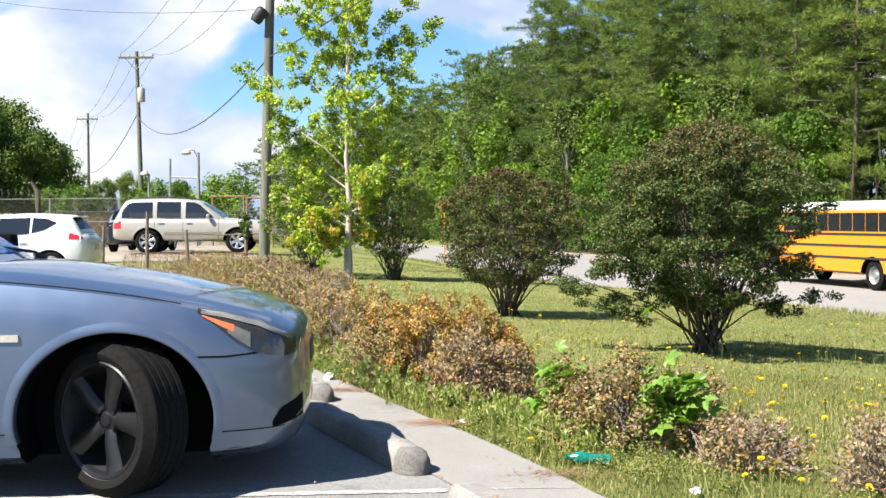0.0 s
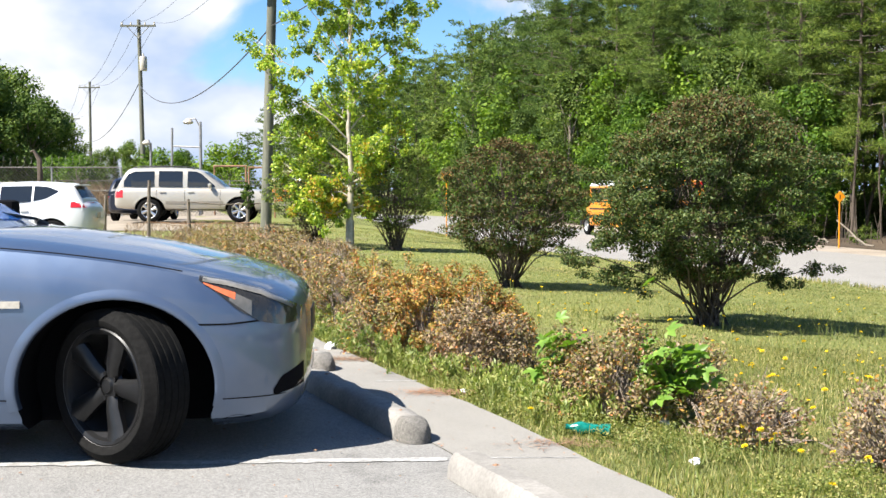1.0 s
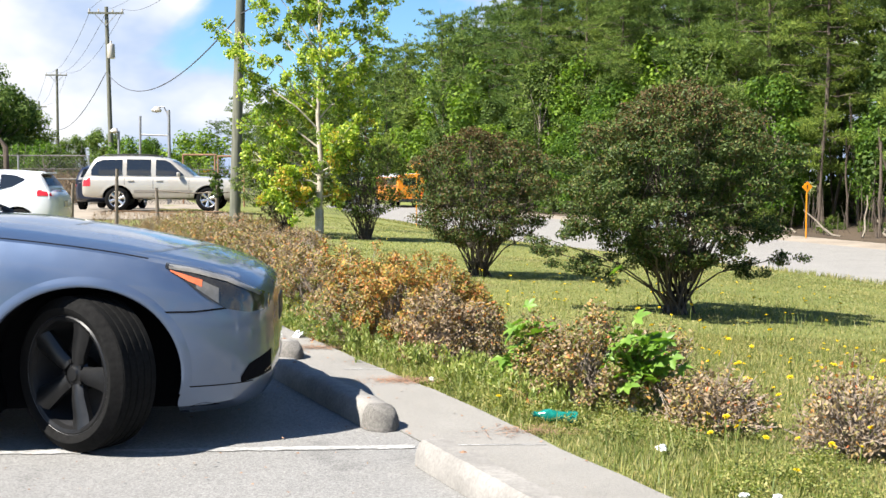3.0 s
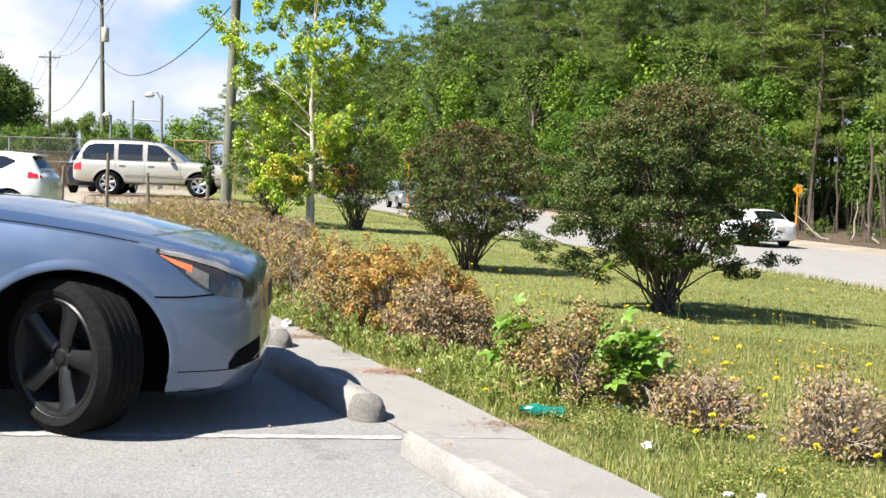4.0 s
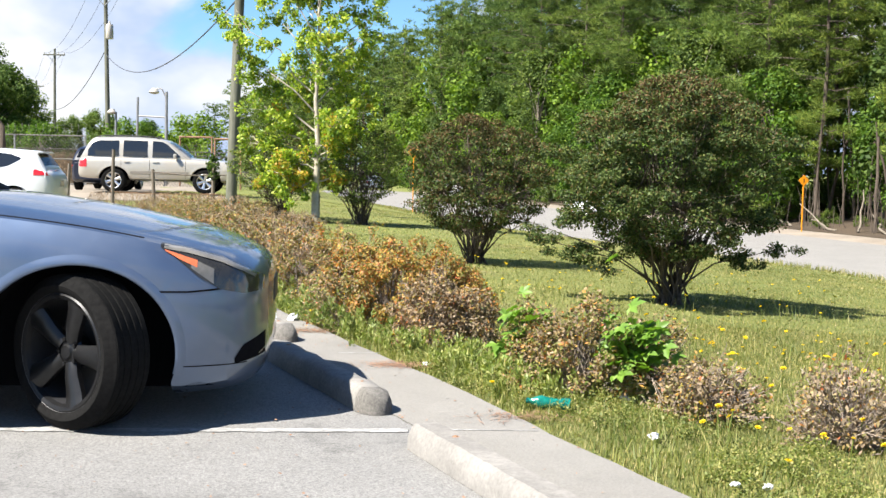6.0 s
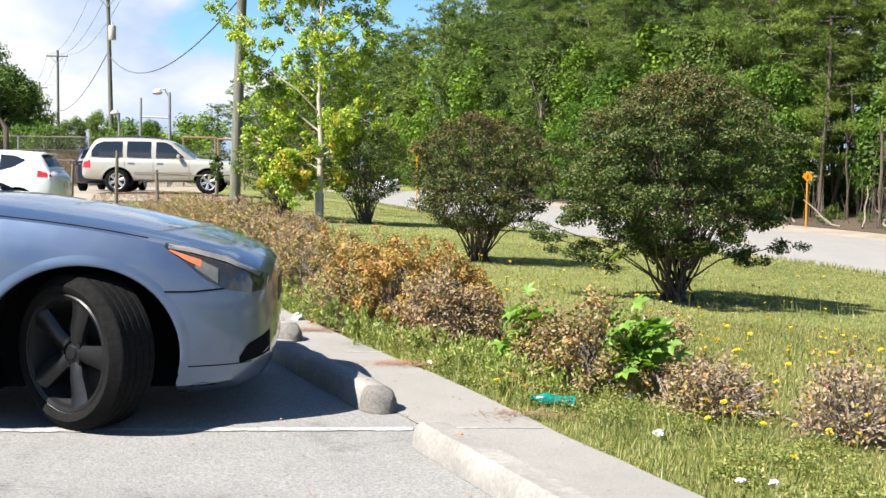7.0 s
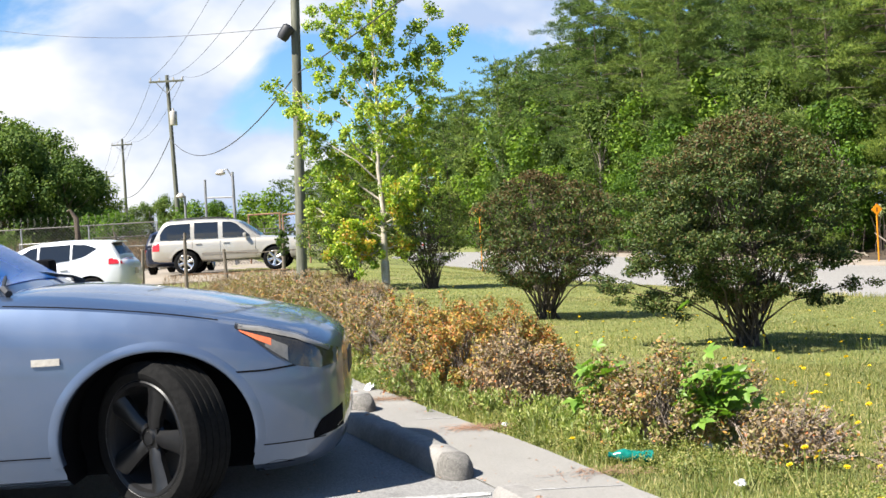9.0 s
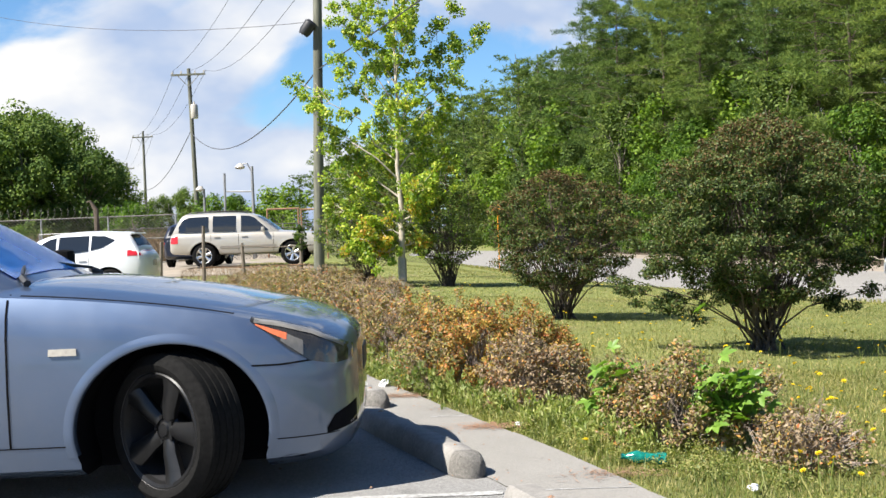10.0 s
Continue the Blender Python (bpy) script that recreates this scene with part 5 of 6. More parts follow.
def build_lawn():
    rng = np.random.default_rng(21)
    lawn = lambda x, y: x > edge_x(y) + 0.02 + 0.05 * noise.noise(Vector((x * 5, y * 5, 0))) and across(x, y) + bulge(x, y) < -0.1 and abs(x) < 0.42 * y + 0.4
    grass_blades("near_grass", scatter(rng, 130000, -2, 4.2, 3.9, 10, lawn), 0.026, 0.0045, rng, "lawn", "short green lawn grass beside the walk", "grass")
    grass_blades("lawn_grass", scatter(rng, 120000, -5, 9, 9, 22, lawn), 0.021, 0.008, rng, "lawn", "sunlit green lawn grass", "grass")
    grass_blades("far_lawn_grass", scatter(rng, 60000, -9, 13, 20, 48, lawn), 0.03, 0.016, rng, "lawn", "green lawn grass near the road", "grass")
    tuft = lambda x, y: lawn(x, y) and noise.noise(Vector((x * 1.3, y * 1.3, 7))) > 0.12
    grass_blades("tall_grass", scatter(rng, 1700, -2.5, 4.5, 4.0, 14, tuft), 0.15, 0.005, rng, "weed", "tall green grass tufts among the azaleas", "grass")
    verge = lambda x, y: 0.0 < x - edge_x(y) < 0.75 and noise.noise(Vector((x * 2.2, y * 2.2, 3))) > -0.15
    grass_blades("verge_weeds", scatter(rng, 4500, -3, 2, 4.0, 12.5, verge), 0.075, 0.006, rng, "weed", "leafy green weeds along the walk edge", "weeds")
    spots = [(-0.55, 7.6), (-0.35, 7.25), (0.0, 6.75), (0.12, 6.5), (0.35, 6.2), (-0.9, 8.6), (-1.2, 9.4), (-0.15, 7.1), (-1.05, 9.0)]
    clump = np.array([(edge_x(y) + 0.17 + abs(rng.normal()) * 0.09 + 0.03 * math.sin(9 * y), y + rng.normal() * 0.08) for x, y in spots for _ in range(90)])
    grass_blades("weed_tufts", clump, 0.12, 0.009, rng, "weed", "bright green weed tufts at the walk edge", "weeds")
    foot = scatter(rng, 800, -3, 2.6, 4.0, 13, lambda x, y: 0.05 < x - edge_x(y) < 1.1 and noise.noise(Vector((x * 1.7, y * 1.7, 11))) > 0.02)
    cs = np.array([(x, y, height(x, y) + 0.035) for x, y in foot])
    rs = rng.uniform(0.04, 0.10, len(cs))
    c, d = cloud(rng, cs, rs, 50000, 0.6)
    c[:, 2] = np.maximum(c[:, 2], 0.012)
    tagged(part("clover_weeds", quads_mesh("clover_weeds", leaf_quads(c, 0.014, rng, 0.6, 0.5, d * 0.3), M["weed"]), None), "low leafy clover weeds at the walk edge", "weeds", kind="stuff")
    # lush leafy weeds between the walk and the azaleas
    cs, rs = [], []
    for x, y, w, tall in ((-0.62, 8.55, 0.28, 0.30), (-0.48, 8.2, 0.2, 0.22), (-0.80, 9.1, 0.25, 0.30), (-0.25, 7.75, 0.18, 0.2), (-0.08, 7.5, 0.16, 0.17), (0.15, 7.0, 0.16, 0.17), (0.38, 6.62, 0.14, 0.15),
                          (0.52, 6.35, 0.16, 0.18), (0.62, 6.15, 0.12, 0.14), (-1.05, 9.8, 0.25, 0.25), (-1.3, 10.6, 0.25, 0.25), (0.3, 7.25, 0.15, 0.16)):
        for _ in range(26):
            cs.append((x + 0.10 + rng.normal() * w * 0.45, y + rng.normal() * w * 0.5, height(x, y) + tall * rng.uniform(0.1, 0.95)))
            rs.append(rng.uniform(0.02, 0.05))
    c, d = cloud(rng, np.array(cs), np.array(rs), 9000, 0.6)
    up = d * 0.2 + np.array([0, 0, 0.7])
    tagged(part("leafy_weeds", quads_mesh("leafy_weeds", leaf_quads(c, 0.036, rng, 0.28, 0.3, up, True), M["lush"]), None), "lush bright green leafy weeds beside the walk", "weeds", kind="stuff")
    roadside = lambda x, y: -1.6 < across(x, y) + bulge(x, y) < -0.05 and abs(x) < 0.45 * y
    grass_blades("roadside_grass", scatter(rng, 7000, -6, 14, 26, 70, roadside), 0.16, 0.018, rng, "lawn", "longer grass along the road edge", "grass")
    p = scatter(rng, 16000, -48, -14, 57, 64, lambda x, y: noise.noise(Vector((x * 0.3, y * 0.3, 9))) > -0.25)
    grass_blades("dry_brush", p, 1.5, 0.05, rng, "azalea_dry", "tall dry brown brush behind the fence", "brush")
    p = scatter(rng, 9000, -12, -2, 14, 40, lambda x, y: -18.5 < across(x, y) < -13.5 and x > edge_x(y) - 1.5 * (y > 22))
    grass_blades("dry_grass", p, 0.14, 0.02, rng, "azalea_dry", "dry brown grass round the old fence posts", "grass")


def build_plants():
    shrub(2.545, 11.7, 2.12, 1.15, 105000, 3, "large rounded dark green shrub with many thin stems", 0.032, [(-1.4, -0.1, 0.78), (-1.25, 0.3, 0.60), (1.1, 0.1, 0.55)])
    shrub(0.872, 16.05, 1.88, 1.04, 38000, 4, "rounded olive shrub with bronze tips on the lawn", 0.037, None, 0.3)
    shrub(-1.05, 26.5, 2.2, 1.0, 6500, 5, "open green shrub beyond the young maple", 0.06, None, 0.0, "shrub_light")
    shrub(-2.95, 28.0, 2.1, 1.15, 9000, 6, "low dark green shrub by the utility pole", 0.065, None, 0.0, "shrub_light")
    maple(-2.0, 26.0)
    dry, red, mix = [("azalea_dry", 0.62), ("azalea", 0.28), ("azalea_red", 0.1)], [("azalea_red", 0.58), ("azalea", 0.3), ("weed", 0.12)], [("azalea", 0.44), ("azalea_dry", 0.26), ("weed", 0.18), ("azalea_red", 0.12)]
    l_dry, l_red, l_mix = "dry brown twiggy azalea bush beside the walk", "orange-red and olive azalea bush beside the walk", "brown-green azalea bush beside the walk"
    for i, (x, y, w, h, kind, lab, n) in enumerate((
            (0.92, 6.45, 0.80, 0.47, mix, l_mix, 13000), (1.36, 6.9, 0.45, 0.32, mix, l_mix, 4000), (1.45, 5.85, 0.62, 0.27, dry, l_dry, 3200), (2.02, 5.35, 0.62, 0.36, dry, l_dry, 3600),
            (0.22, 7.9, 0.72, 0.46, dry, l_dry, 15000), (-0.12, 9.0, 1.05, 0.60, red, l_red, 28000), (0.3, 9.4, 0.9, 0.52, red, l_red, 20000), (-0.45, 8.9, 0.6, 0.42, mix, l_mix, 5000),
            (-0.75, 10.6, 1.1, 0.58, mix, l_mix, 16000), (-0.4, 11.0, 0.9, 0.55, red, l_red, 14000), (-1.3, 12.2, 1.1, 0.55, dry, l_dry, 8000), (-1.0, 13.0, 1.0, 0.52, red, l_red, 6000),
            (-1.75, 14.2, 1.2, 0.55, mix, l_mix, 8000), (-2.25, 16.2, 1.3, 0.55, mix, l_mix, 7000), (-2.75, 18.4, 1.3, 0.55, dry, l_dry, 6000), (-3.3, 20.6, 1.4, 0.5, mix, l_mix, 6000),
            (-3.9, 23.2, 1.5, 0.5, mix, l_mix, 5500), (-4.4, 26.0, 1.5, 0.5, dry, l_dry, 5000), (-5.4, 28.0, 1.4, 0.45, mix, l_mix, 4500), (-6.2, 30.5, 1.4, 0.4, dry, l_dry, 4500), (-2.0, 21.5, 1.2, 0.4, dry, l_dry, 4500), (-3.6, 28.0, 1.3, 0.4, mix, l_mix, 4500))):
        azalea(x, y, w, h, 100 + i, kind, n, lab, 0.025 if y < 12 else 0.035, 420 if y < 8.5 else 190, 1.22 if kind is dry else 1.15)


build_woods()
build_plants()
build_lawn()


# ------------------------------------------------------------------ poles, wires, fences, signs
def frame_thing(name, label, category, m=None, group=""):
    return tagged(empty(name, m), label, category, group)


def utility_pole(x, y, tall, r0, lean, label, arm=0.0, arm_z=0.0, can=0.0):
    root = frame_thing("utility_pole", label, "pole", pose(x, y, height(x, y)), "utility poles")
    pts = [(lean * t * tall, 0, -0.2 + (tall + 0.2) * t) for t in np.linspace(0, 1, 7)]
    part("shaft", tube(bmesh.new(), pts, [r0 * (1 - 0.35 * i / 6) for i in range(7)], 12), M["pole"], root, smooth=True)
    if arm:
        bm = box(bmesh.new(), (lean * arm_z, -r0 - 0.03, arm_z), (arm, 0.1, 0.12), bevel=0.01)
        part("crossarm", bm, M["pole"], root)
        for s in (-1, 1):
            bm = tube(bmesh.new(), [(lean * arm_z + s * arm * 0.33, -r0 - 0.05, arm_z), (lean * arm_z, -r0 - 0.02, arm_z - 0.75)], 0.025, 6)
            part("brace", bm, M["galv"], root)
            for f in (0.46, 0.2):
                bm = lathe(bmesh.new(), [(0.0, 0.0), (0.05, 0.0), (0.06, 0.06), (0.03, 0.1), (0.05, 0.16), (0.0, 0.2)], 10, "z")
                ins = part("insulator", bm, M["white_lens"], root, smooth=True)
                ins.matrix_basis = pose(lean * arm_z + s * arm * f, -r0 - 0.03, arm_z + 0.06)
    if can:
        bm = lathe(bmesh.new(), [(0.0, -0.45), (0.2, -0.45), (0.23, -0.4), (0.23, 0.35), (0.2, 0.42), (0.06, 0.46), (0.05, 0.6), (0.0, 0.6)], 18, "z")
        c = part("transformer", bm, M["white_lens"], root, "pale grey transformer can", True)
        c.matrix_basis = pose(0.12, -r0 - 0.22, can)
    return root


def wire(a, b, sag, r=0.012, name="power_line"):
    a, b = Vector(a), Vector(b)
    pts = [a.lerp(b, i / 24) - Vector((0, 0, sag * 4 * (i / 24) * (1 - i / 24))) for i in range(25)]
    tagged(part(name, tube(bmesh.new(), pts, r, 5), M["wire"], smooth=True), "black overhead line between the utility poles", "cable", "overhead lines")


def street_lamp(x, y, tall, reach, label):
    root = frame_thing("street_lamp", label, "street lamp", pose(x, y, height(x, y)), "street lamps in the yard")
    part("post", tube(bmesh.new(), [(0, 0, -0.1), (0, 0, tall)], [0.09, 0.065], 10), M["galv"], root, smooth=True)
    pts = [(0, 0, tall - 0.3), (reach * 0.4, 0, tall + 0.15), (reach, 0, tall + 0.12)]
    part("arm", tube(bmesh.new(), pts, 0.035, 8), M["galv"], root, smooth=True)
    bm = lathe(bmesh.new(), [(0.0, 0.16), (0.1, 0.14), (0.24, 0.0), (0.26, -0.05), (0.2, -0.12), (0.0, -0.16)], 16, "z")
    h = part("lamp_head", bm, M["white_lens"], root, "white domed lamp head", True)
    h.matrix_basis = pose(reach, 0, tall + 0.02)


def chain_fence(x0, y0, x1, y1, tall, coil=True):
    a, b = Vector((x0, y0, 0)), Vector((x1, y1, 0))
    L = (b - a).length
    d = (b - a) / L
    turn = math.degrees(math.atan2(d.y, d.x))
    base = min(height(x0, y0), height(x1, y1))
    root = frame_thing("chain_link_fence", "grey chain-link fence topped with barbed coils", "fence", pose(x0, y0, base, 0, 0, turn), "fences round the yard")
    n = int(L / 3.0)
    for i in range(n + 1):
        part("post", tube(bmesh.new(), [(L * i / n, 0, -0.2), (L * i / n, 0, tall)], 0.045, 8), M["galv"], root, smooth=True)
    for z in (0.06, tall * 0.52, tall - 0.03):
        part("rail", tube(bmesh.new(), [(0, 0, z), (L, 0, z)], 0.03, 6), M["old_galv"], root)
    bm = bmesh.new()
    step = 0.16
    for i in range(int((L + tall) / step)):
        for s in (1, -1):
            u0 = i * step - (tall if s > 0 else 0)
            p, q = [u0, 0.0], [u0 + s * tall, tall]
            t0 = max(0, (0 - min(p[0], q[0])) / tall)
            t1 = min(1, (L - min(p[0], q[0])) / tall)
            if t1 - t0 < 0.05:
                continue
            lo_x, hi_x = min(p[0], q[0]) + t0 * tall, min(p[0], q[0]) + t1 * tall
            zz = (lambda x: (x - min(p[0], q[0]))) if s > 0 else (lambda x: tall - (x - min(p[0], q[0])))
            tube(bm, [(lo_x, 0.03 * s, zz(lo_x)), (hi_x, 0.03 * s, zz(hi_x))], 0.008, 3, cap=False)
    tagged(part("wire_mesh", bm, M["old_galv"], root), kind="stuff")
    if coil:
        pts = [(L * i / 1200, 0.24 * math.cos(i * 0.42), tall + 0.24 + 0.24 * math.sin(i * 0.42)) for i in range(1201)]
        part("barbed_coil", tube(bmesh.new(), pts, 0.005, 3, cap=False), M["old_galv"], root)


def post_fence():
    """Leaning old posts with a rail, in front of the suv."""
    for x, y, h, lean in ((-8.15, 33.6, 1.62, 0.02), (-7.1, 34.0, 1.05, -0.03), (-5.45, 33.8, 1.25, 0.03), (-9.6, 34.4, 1.2, 0.05)):
        bm = tube(bmesh.new(), [(0, 0, -0.2), (lean * 0.5, 0, h * 0.5), (lean * h, 0, h)], [0.055, 0.05, 0.042], 8)
        ob = part("fence_post", bm, M["wood"], smooth=True)
        ob.matrix_basis = pose(x, y, height(x, y))
        tagged(ob, "weathered grey wooden fence post in dry grass", "fence post", "old fence posts")
    z0 = height(-7, 34)
    bm = tube(bmesh.new(), [(-7.15, 33.93, z0 + 0.98), (-6.2, 33.88, z0 + 0.9), (-5.0, 33.75, z0 + 0.93)], 0.016, 6)
    tagged(part("fence_rail", bm, M["wood"], smooth=True), "thin bent wooden rail on old posts", "fence rail")
    bm = tube(bmesh.new(), [(-8.2, 33.55, z0 + 0.42), (-6.9, 33.9, z0 + 0.36), (-5.3, 33.72, z0 + 0.4)], 0.012, 6)
    tagged(part("fence_wire", bm, M["rust"], smooth=True), "rusty wire strung between old posts", "fence wire")
    for x, y, tz, n in ((-5.45, 33.8, 1.3, 260), (-24.6, 55.2, 2.3, 420)):
        rng = np.random.default_rng(int(tz * 10))
        c, d = cloud(rng, np.array([[0, 0, -0.12], [0.05, 0, -0.4], [-0.05, 0, 0.08]]), np.array([0.22, 0.16, 0.14]), n, 0.5)
        ob = part("vine", quads_mesh("vine", leaf_quads(c, 0.11, rng, 0.6), M["olive"]), None)
        ob.matrix_basis = pose(x, y, height(x, y) + tz)
        tagged(ob, "clump of dark vine on a fence post", "vine", "vines on posts")


def yard_gate(x, y, w, h, turn, mat="galv"):
    root = frame_thing("tube_gate", "grey tubular metal gate in the fence", "gate", pose(x, y, height(x, y), 0, 0, turn))
    for k in range(5):
        z = 0.12 + (h - 0.15) * k / 4
        part("rail", tube(bmesh.new(), [(0, 0, z), (w, 0, z)], 0.025, 6), M[mat], root)
    for u in (0, w * 0.5, w):
        part("upright", tube(bmesh.new(), [(u, 0, -0.05), (u, 0, h + 0.02)], 0.028, 6), M[mat], root)


def rusty_frame(x, y, w, h, label):
    root = frame_thing("steel_frame", label, "frame", pose(x, y, height(x, y)), "rusty frames in the yard")
    for u in (0, w):
        part("upright", tube(bmesh.new(), [(u, 0, -0.1), (u, 0, h)], 0.045, 6), M["rust"], root)
    part("top_bar", tube(bmesh.new(), [(-0.05, 0, h), (w + 0.05, 0, h)], 0.045, 6), M["rust"], root)
    part("cross_bar", tube(bmesh.new(), [(0, 0, h * 0.5), (w, 0, h * 0.5)], 0.03, 6), M["rust"], root)


def warning_sign(x, y, z_sign, size, label):
    z = height(x, y)
    root = frame_thing("road_sign", label, "road sign", pose(x, y, z, 0, 0, 12), "yellow road signs")
    h = z_sign - z
    part("post", box(bmesh.new(), (0, 0.03, h * 0.5), (0.05, 0.04, h + 0.2), bevel=0.01), M["sign"], root, "orange-yellow painted post")
    bm = box(bmesh.new(), (0, 0, h), (size, 0.02, size), Matrix.Rotation(radians(45), 4, "Y"), bevel=0.008)
    part("panel", bm, M["sign"], root, "diamond yellow-orange panel")
    bm = box(bmesh.new(), (0, -0.013, h), (size * 0.12, 0.006, size * 0.5), bevel=0.001)
    part("symbol", bm, M["black_trim"], root)


def build_street():
    utility_pole(-4.62, 31.5, 13.0, 0.145, 0.034, "tall greenish weathered wooden utility pole by the hedge")
    utility_pole(-18.42, 75.0, 11.6, 0.17, -0.02, "wooden utility pole with crossarm and transformer", 2.15, 11.2, 8.9)
    utility_pole(-35.0, 121.0, 11.9, 0.17, 0.0, "distant wooden utility pole with crossarm", 2.1, 11.3)
    utility_pole(-45.6, 150.0, 10.6, 0.16, 0.0, "remote wooden utility pole with a short crossarm", 2.0, 9.9)
    bm = lathe(bmesh.new(), [(0.0, -0.2), (0.13, -0.2), (0.16, -0.1), (0.16, 0.16), (0.1, 0.22), (0.0, 0.22)], 16, "z")
    f = part("floodlight", bm, M["black_trim"], smooth=True)
    f.matrix_basis = pose(-4.64, 31.34, 6.45, 0, 35, 0)
    tagged(f, "small black floodlight on the utility pole", "floodlight")
    near = lambda z: (-4.62 + 0.034 * z, 31.5, z)
    wire((-18.6, 74.8, 7.6), near(5.4), 1.5, 0.02)
    wire(near(5.4), (5.0, 5.0, 6.0), 0.25, 0.016)
    wire(near(6.65), (-26.0, 52.0, 12.6), 0.9, 0.008)
    for dx, z in ((-1.0, 11.6), (0.0, 9.4), (1.0, 8.0)):
        wire((-18.62 + dx, 74.8, 11.45), near(z), 0.9, 0.009)
        wire((-18.62 + dx, 75.1, 11.45), (-35.0 + dx, 121.0, 11.55), 1.1, 0.012)
        wire((-35.0 + dx, 121.0, 11.55), (-45.6 + dx, 150.0, 10.2), 0.9, 0.012)
    wire((-18.6, 75.2, 8.0), (-35.0, 121.0, 6.0), 1.0, 0.025)
    street_lamp(-11.95, 60.0, 4.55, -0.6, "grey street lamp with a white head in the yard")
    street_lamp(-16.8, 70.0, 3.9, -0.25, "short grey lamp post behind the suv")
    street_lamp(-27.2, 62.0, 4.3, 0.5, "leaning grey lamp post by the fence")
    part_h = frame_thing("goal_frame", "grey steel post with a crossbar in the yard", "frame", pose(-13.4, 60.0, height(-13.4, 60)))
    part("upright", tube(bmesh.new(), [(0, 0, -0.1), (0.06, 0, 4.25)], 0.06, 8), M["galv"], part_h)
    part("crossbar", tube(bmesh.new(), [(0, 0, 3.35), (1.5, 0, 3.3)], 0.04, 8), M["galv"], part_h)
    chain_fence(-40.0, 56.0, -14.6, 55.2, 2.25)
    chain_fence(-14.2, 55.2, -3.0, 62.0, 2.2, False)
    chain_fence(-21.0, 66.0, -6.0, 70.0, 2.3)
    yard_gate(-20.3, 53.4, 3.0, 1.55, -2)
    rusty_frame(-10.9, 58.0, 1.5, 2.35, "rusty brown steel frame beside the gate")
    rusty_frame(-9.1, 57.0, 1.2, 2.3, "rusty brown steel frame beside the pole")
    bm = tube(bmesh.new(), [(0, 0, -0.2), (0.05, 0, 1.2), (0.0, 0, 2.55), (-0.25, 0, 2.95), (-0.4, 0, 2.9)], [0.15, 0.14, 0.12, 0.06, 0.05], 8)
    ob = part("gate_post", bm, M["dark_wood"], smooth=True)
    ob.matrix_basis = pose(-18.0, 54.3, height(-18, 54.3))
    tagged(ob, "thick dark wooden gate post with a bent top", "gate post")
    post_fence()
    warning_sign(16.6, 51.0, 0.92, 0.35, "yellow-orange diamond warning sign beside the woods")
    warning_sign(0.15, 61.0, 1.9, 0.5, "yellow-orange diamond sign beyond the lawn")


# ------------------------------------------------------------------ small things on the ground
def star_leaf():
    bm = bmesh.new()
    c = bm.verts.new((0, 0, 0.004))
    ring = []
    lobes = ((-115, 0.62), (-58, 0.9), (0, 1.0), (58, 0.9), (115, 0.62))
    ring.append(bm.verts.new((-0.1, 0, 0)))
    for i, (a, r) in enumerate(lobes):
        for da, rr, z in ((-19, 0.68, 0.05), (0, 1.0, -0.10), (19, 0.68, 0.05)):
            t = radians(a + da)
            ring.append(bm.verts.new((r * rr * math.cos(t), r * rr * math.sin(t), z)))
        if i < 4:
            t = radians((a + lobes[i + 1][0]) / 2)
            ring.append(bm.verts.new((0.46 * math.cos(t), 0.46 * math.sin(t), 0.02)))
    for a, b in zip(ring, ring[1:] + ring[:1]):
        bm.faces.new((c, a, b))
    return mesh_from("leaf", bm, M["sprout"], 60)


LEAF = star_leaf()


def sprout(x, y, tall, w, n, seed, label):
    rng = np.random.default_rng(seed)
    root = frame_thing("sapling", label, "sapling", put(None, x, y, 0), "lobed-leaf saplings")
    for i in range(n):
        t = rng.uniform(0.4, 1.0) if i else 1.2
        a = rng.uniform(0, 2 * math.pi)
        r = w * 0.5 * rng.uniform(0.2, 1.0) * (1.15 - 0.5 * min(1, t)) if i else 0.02
        p = Vector((math.cos(a) * r, math.sin(a) * r, tall * t))
        woody("stalk", [([(0, 0, -0.02), (p.x * 0.3, p.y * 0.3, p.z * 0.7), p], 0.003, 0.0015)], M["weed"], root, 4)
        lf = part("leaf", LEAF, None, root)
        s = rng.uniform(0.055, 0.09)
        lf.matrix_basis = pose(*p, rng.normal() * 18 + 32, rng.normal() * 20, rng.normal() * 60 - 90) @ Matrix.Diagonal((s, s, s, 1))


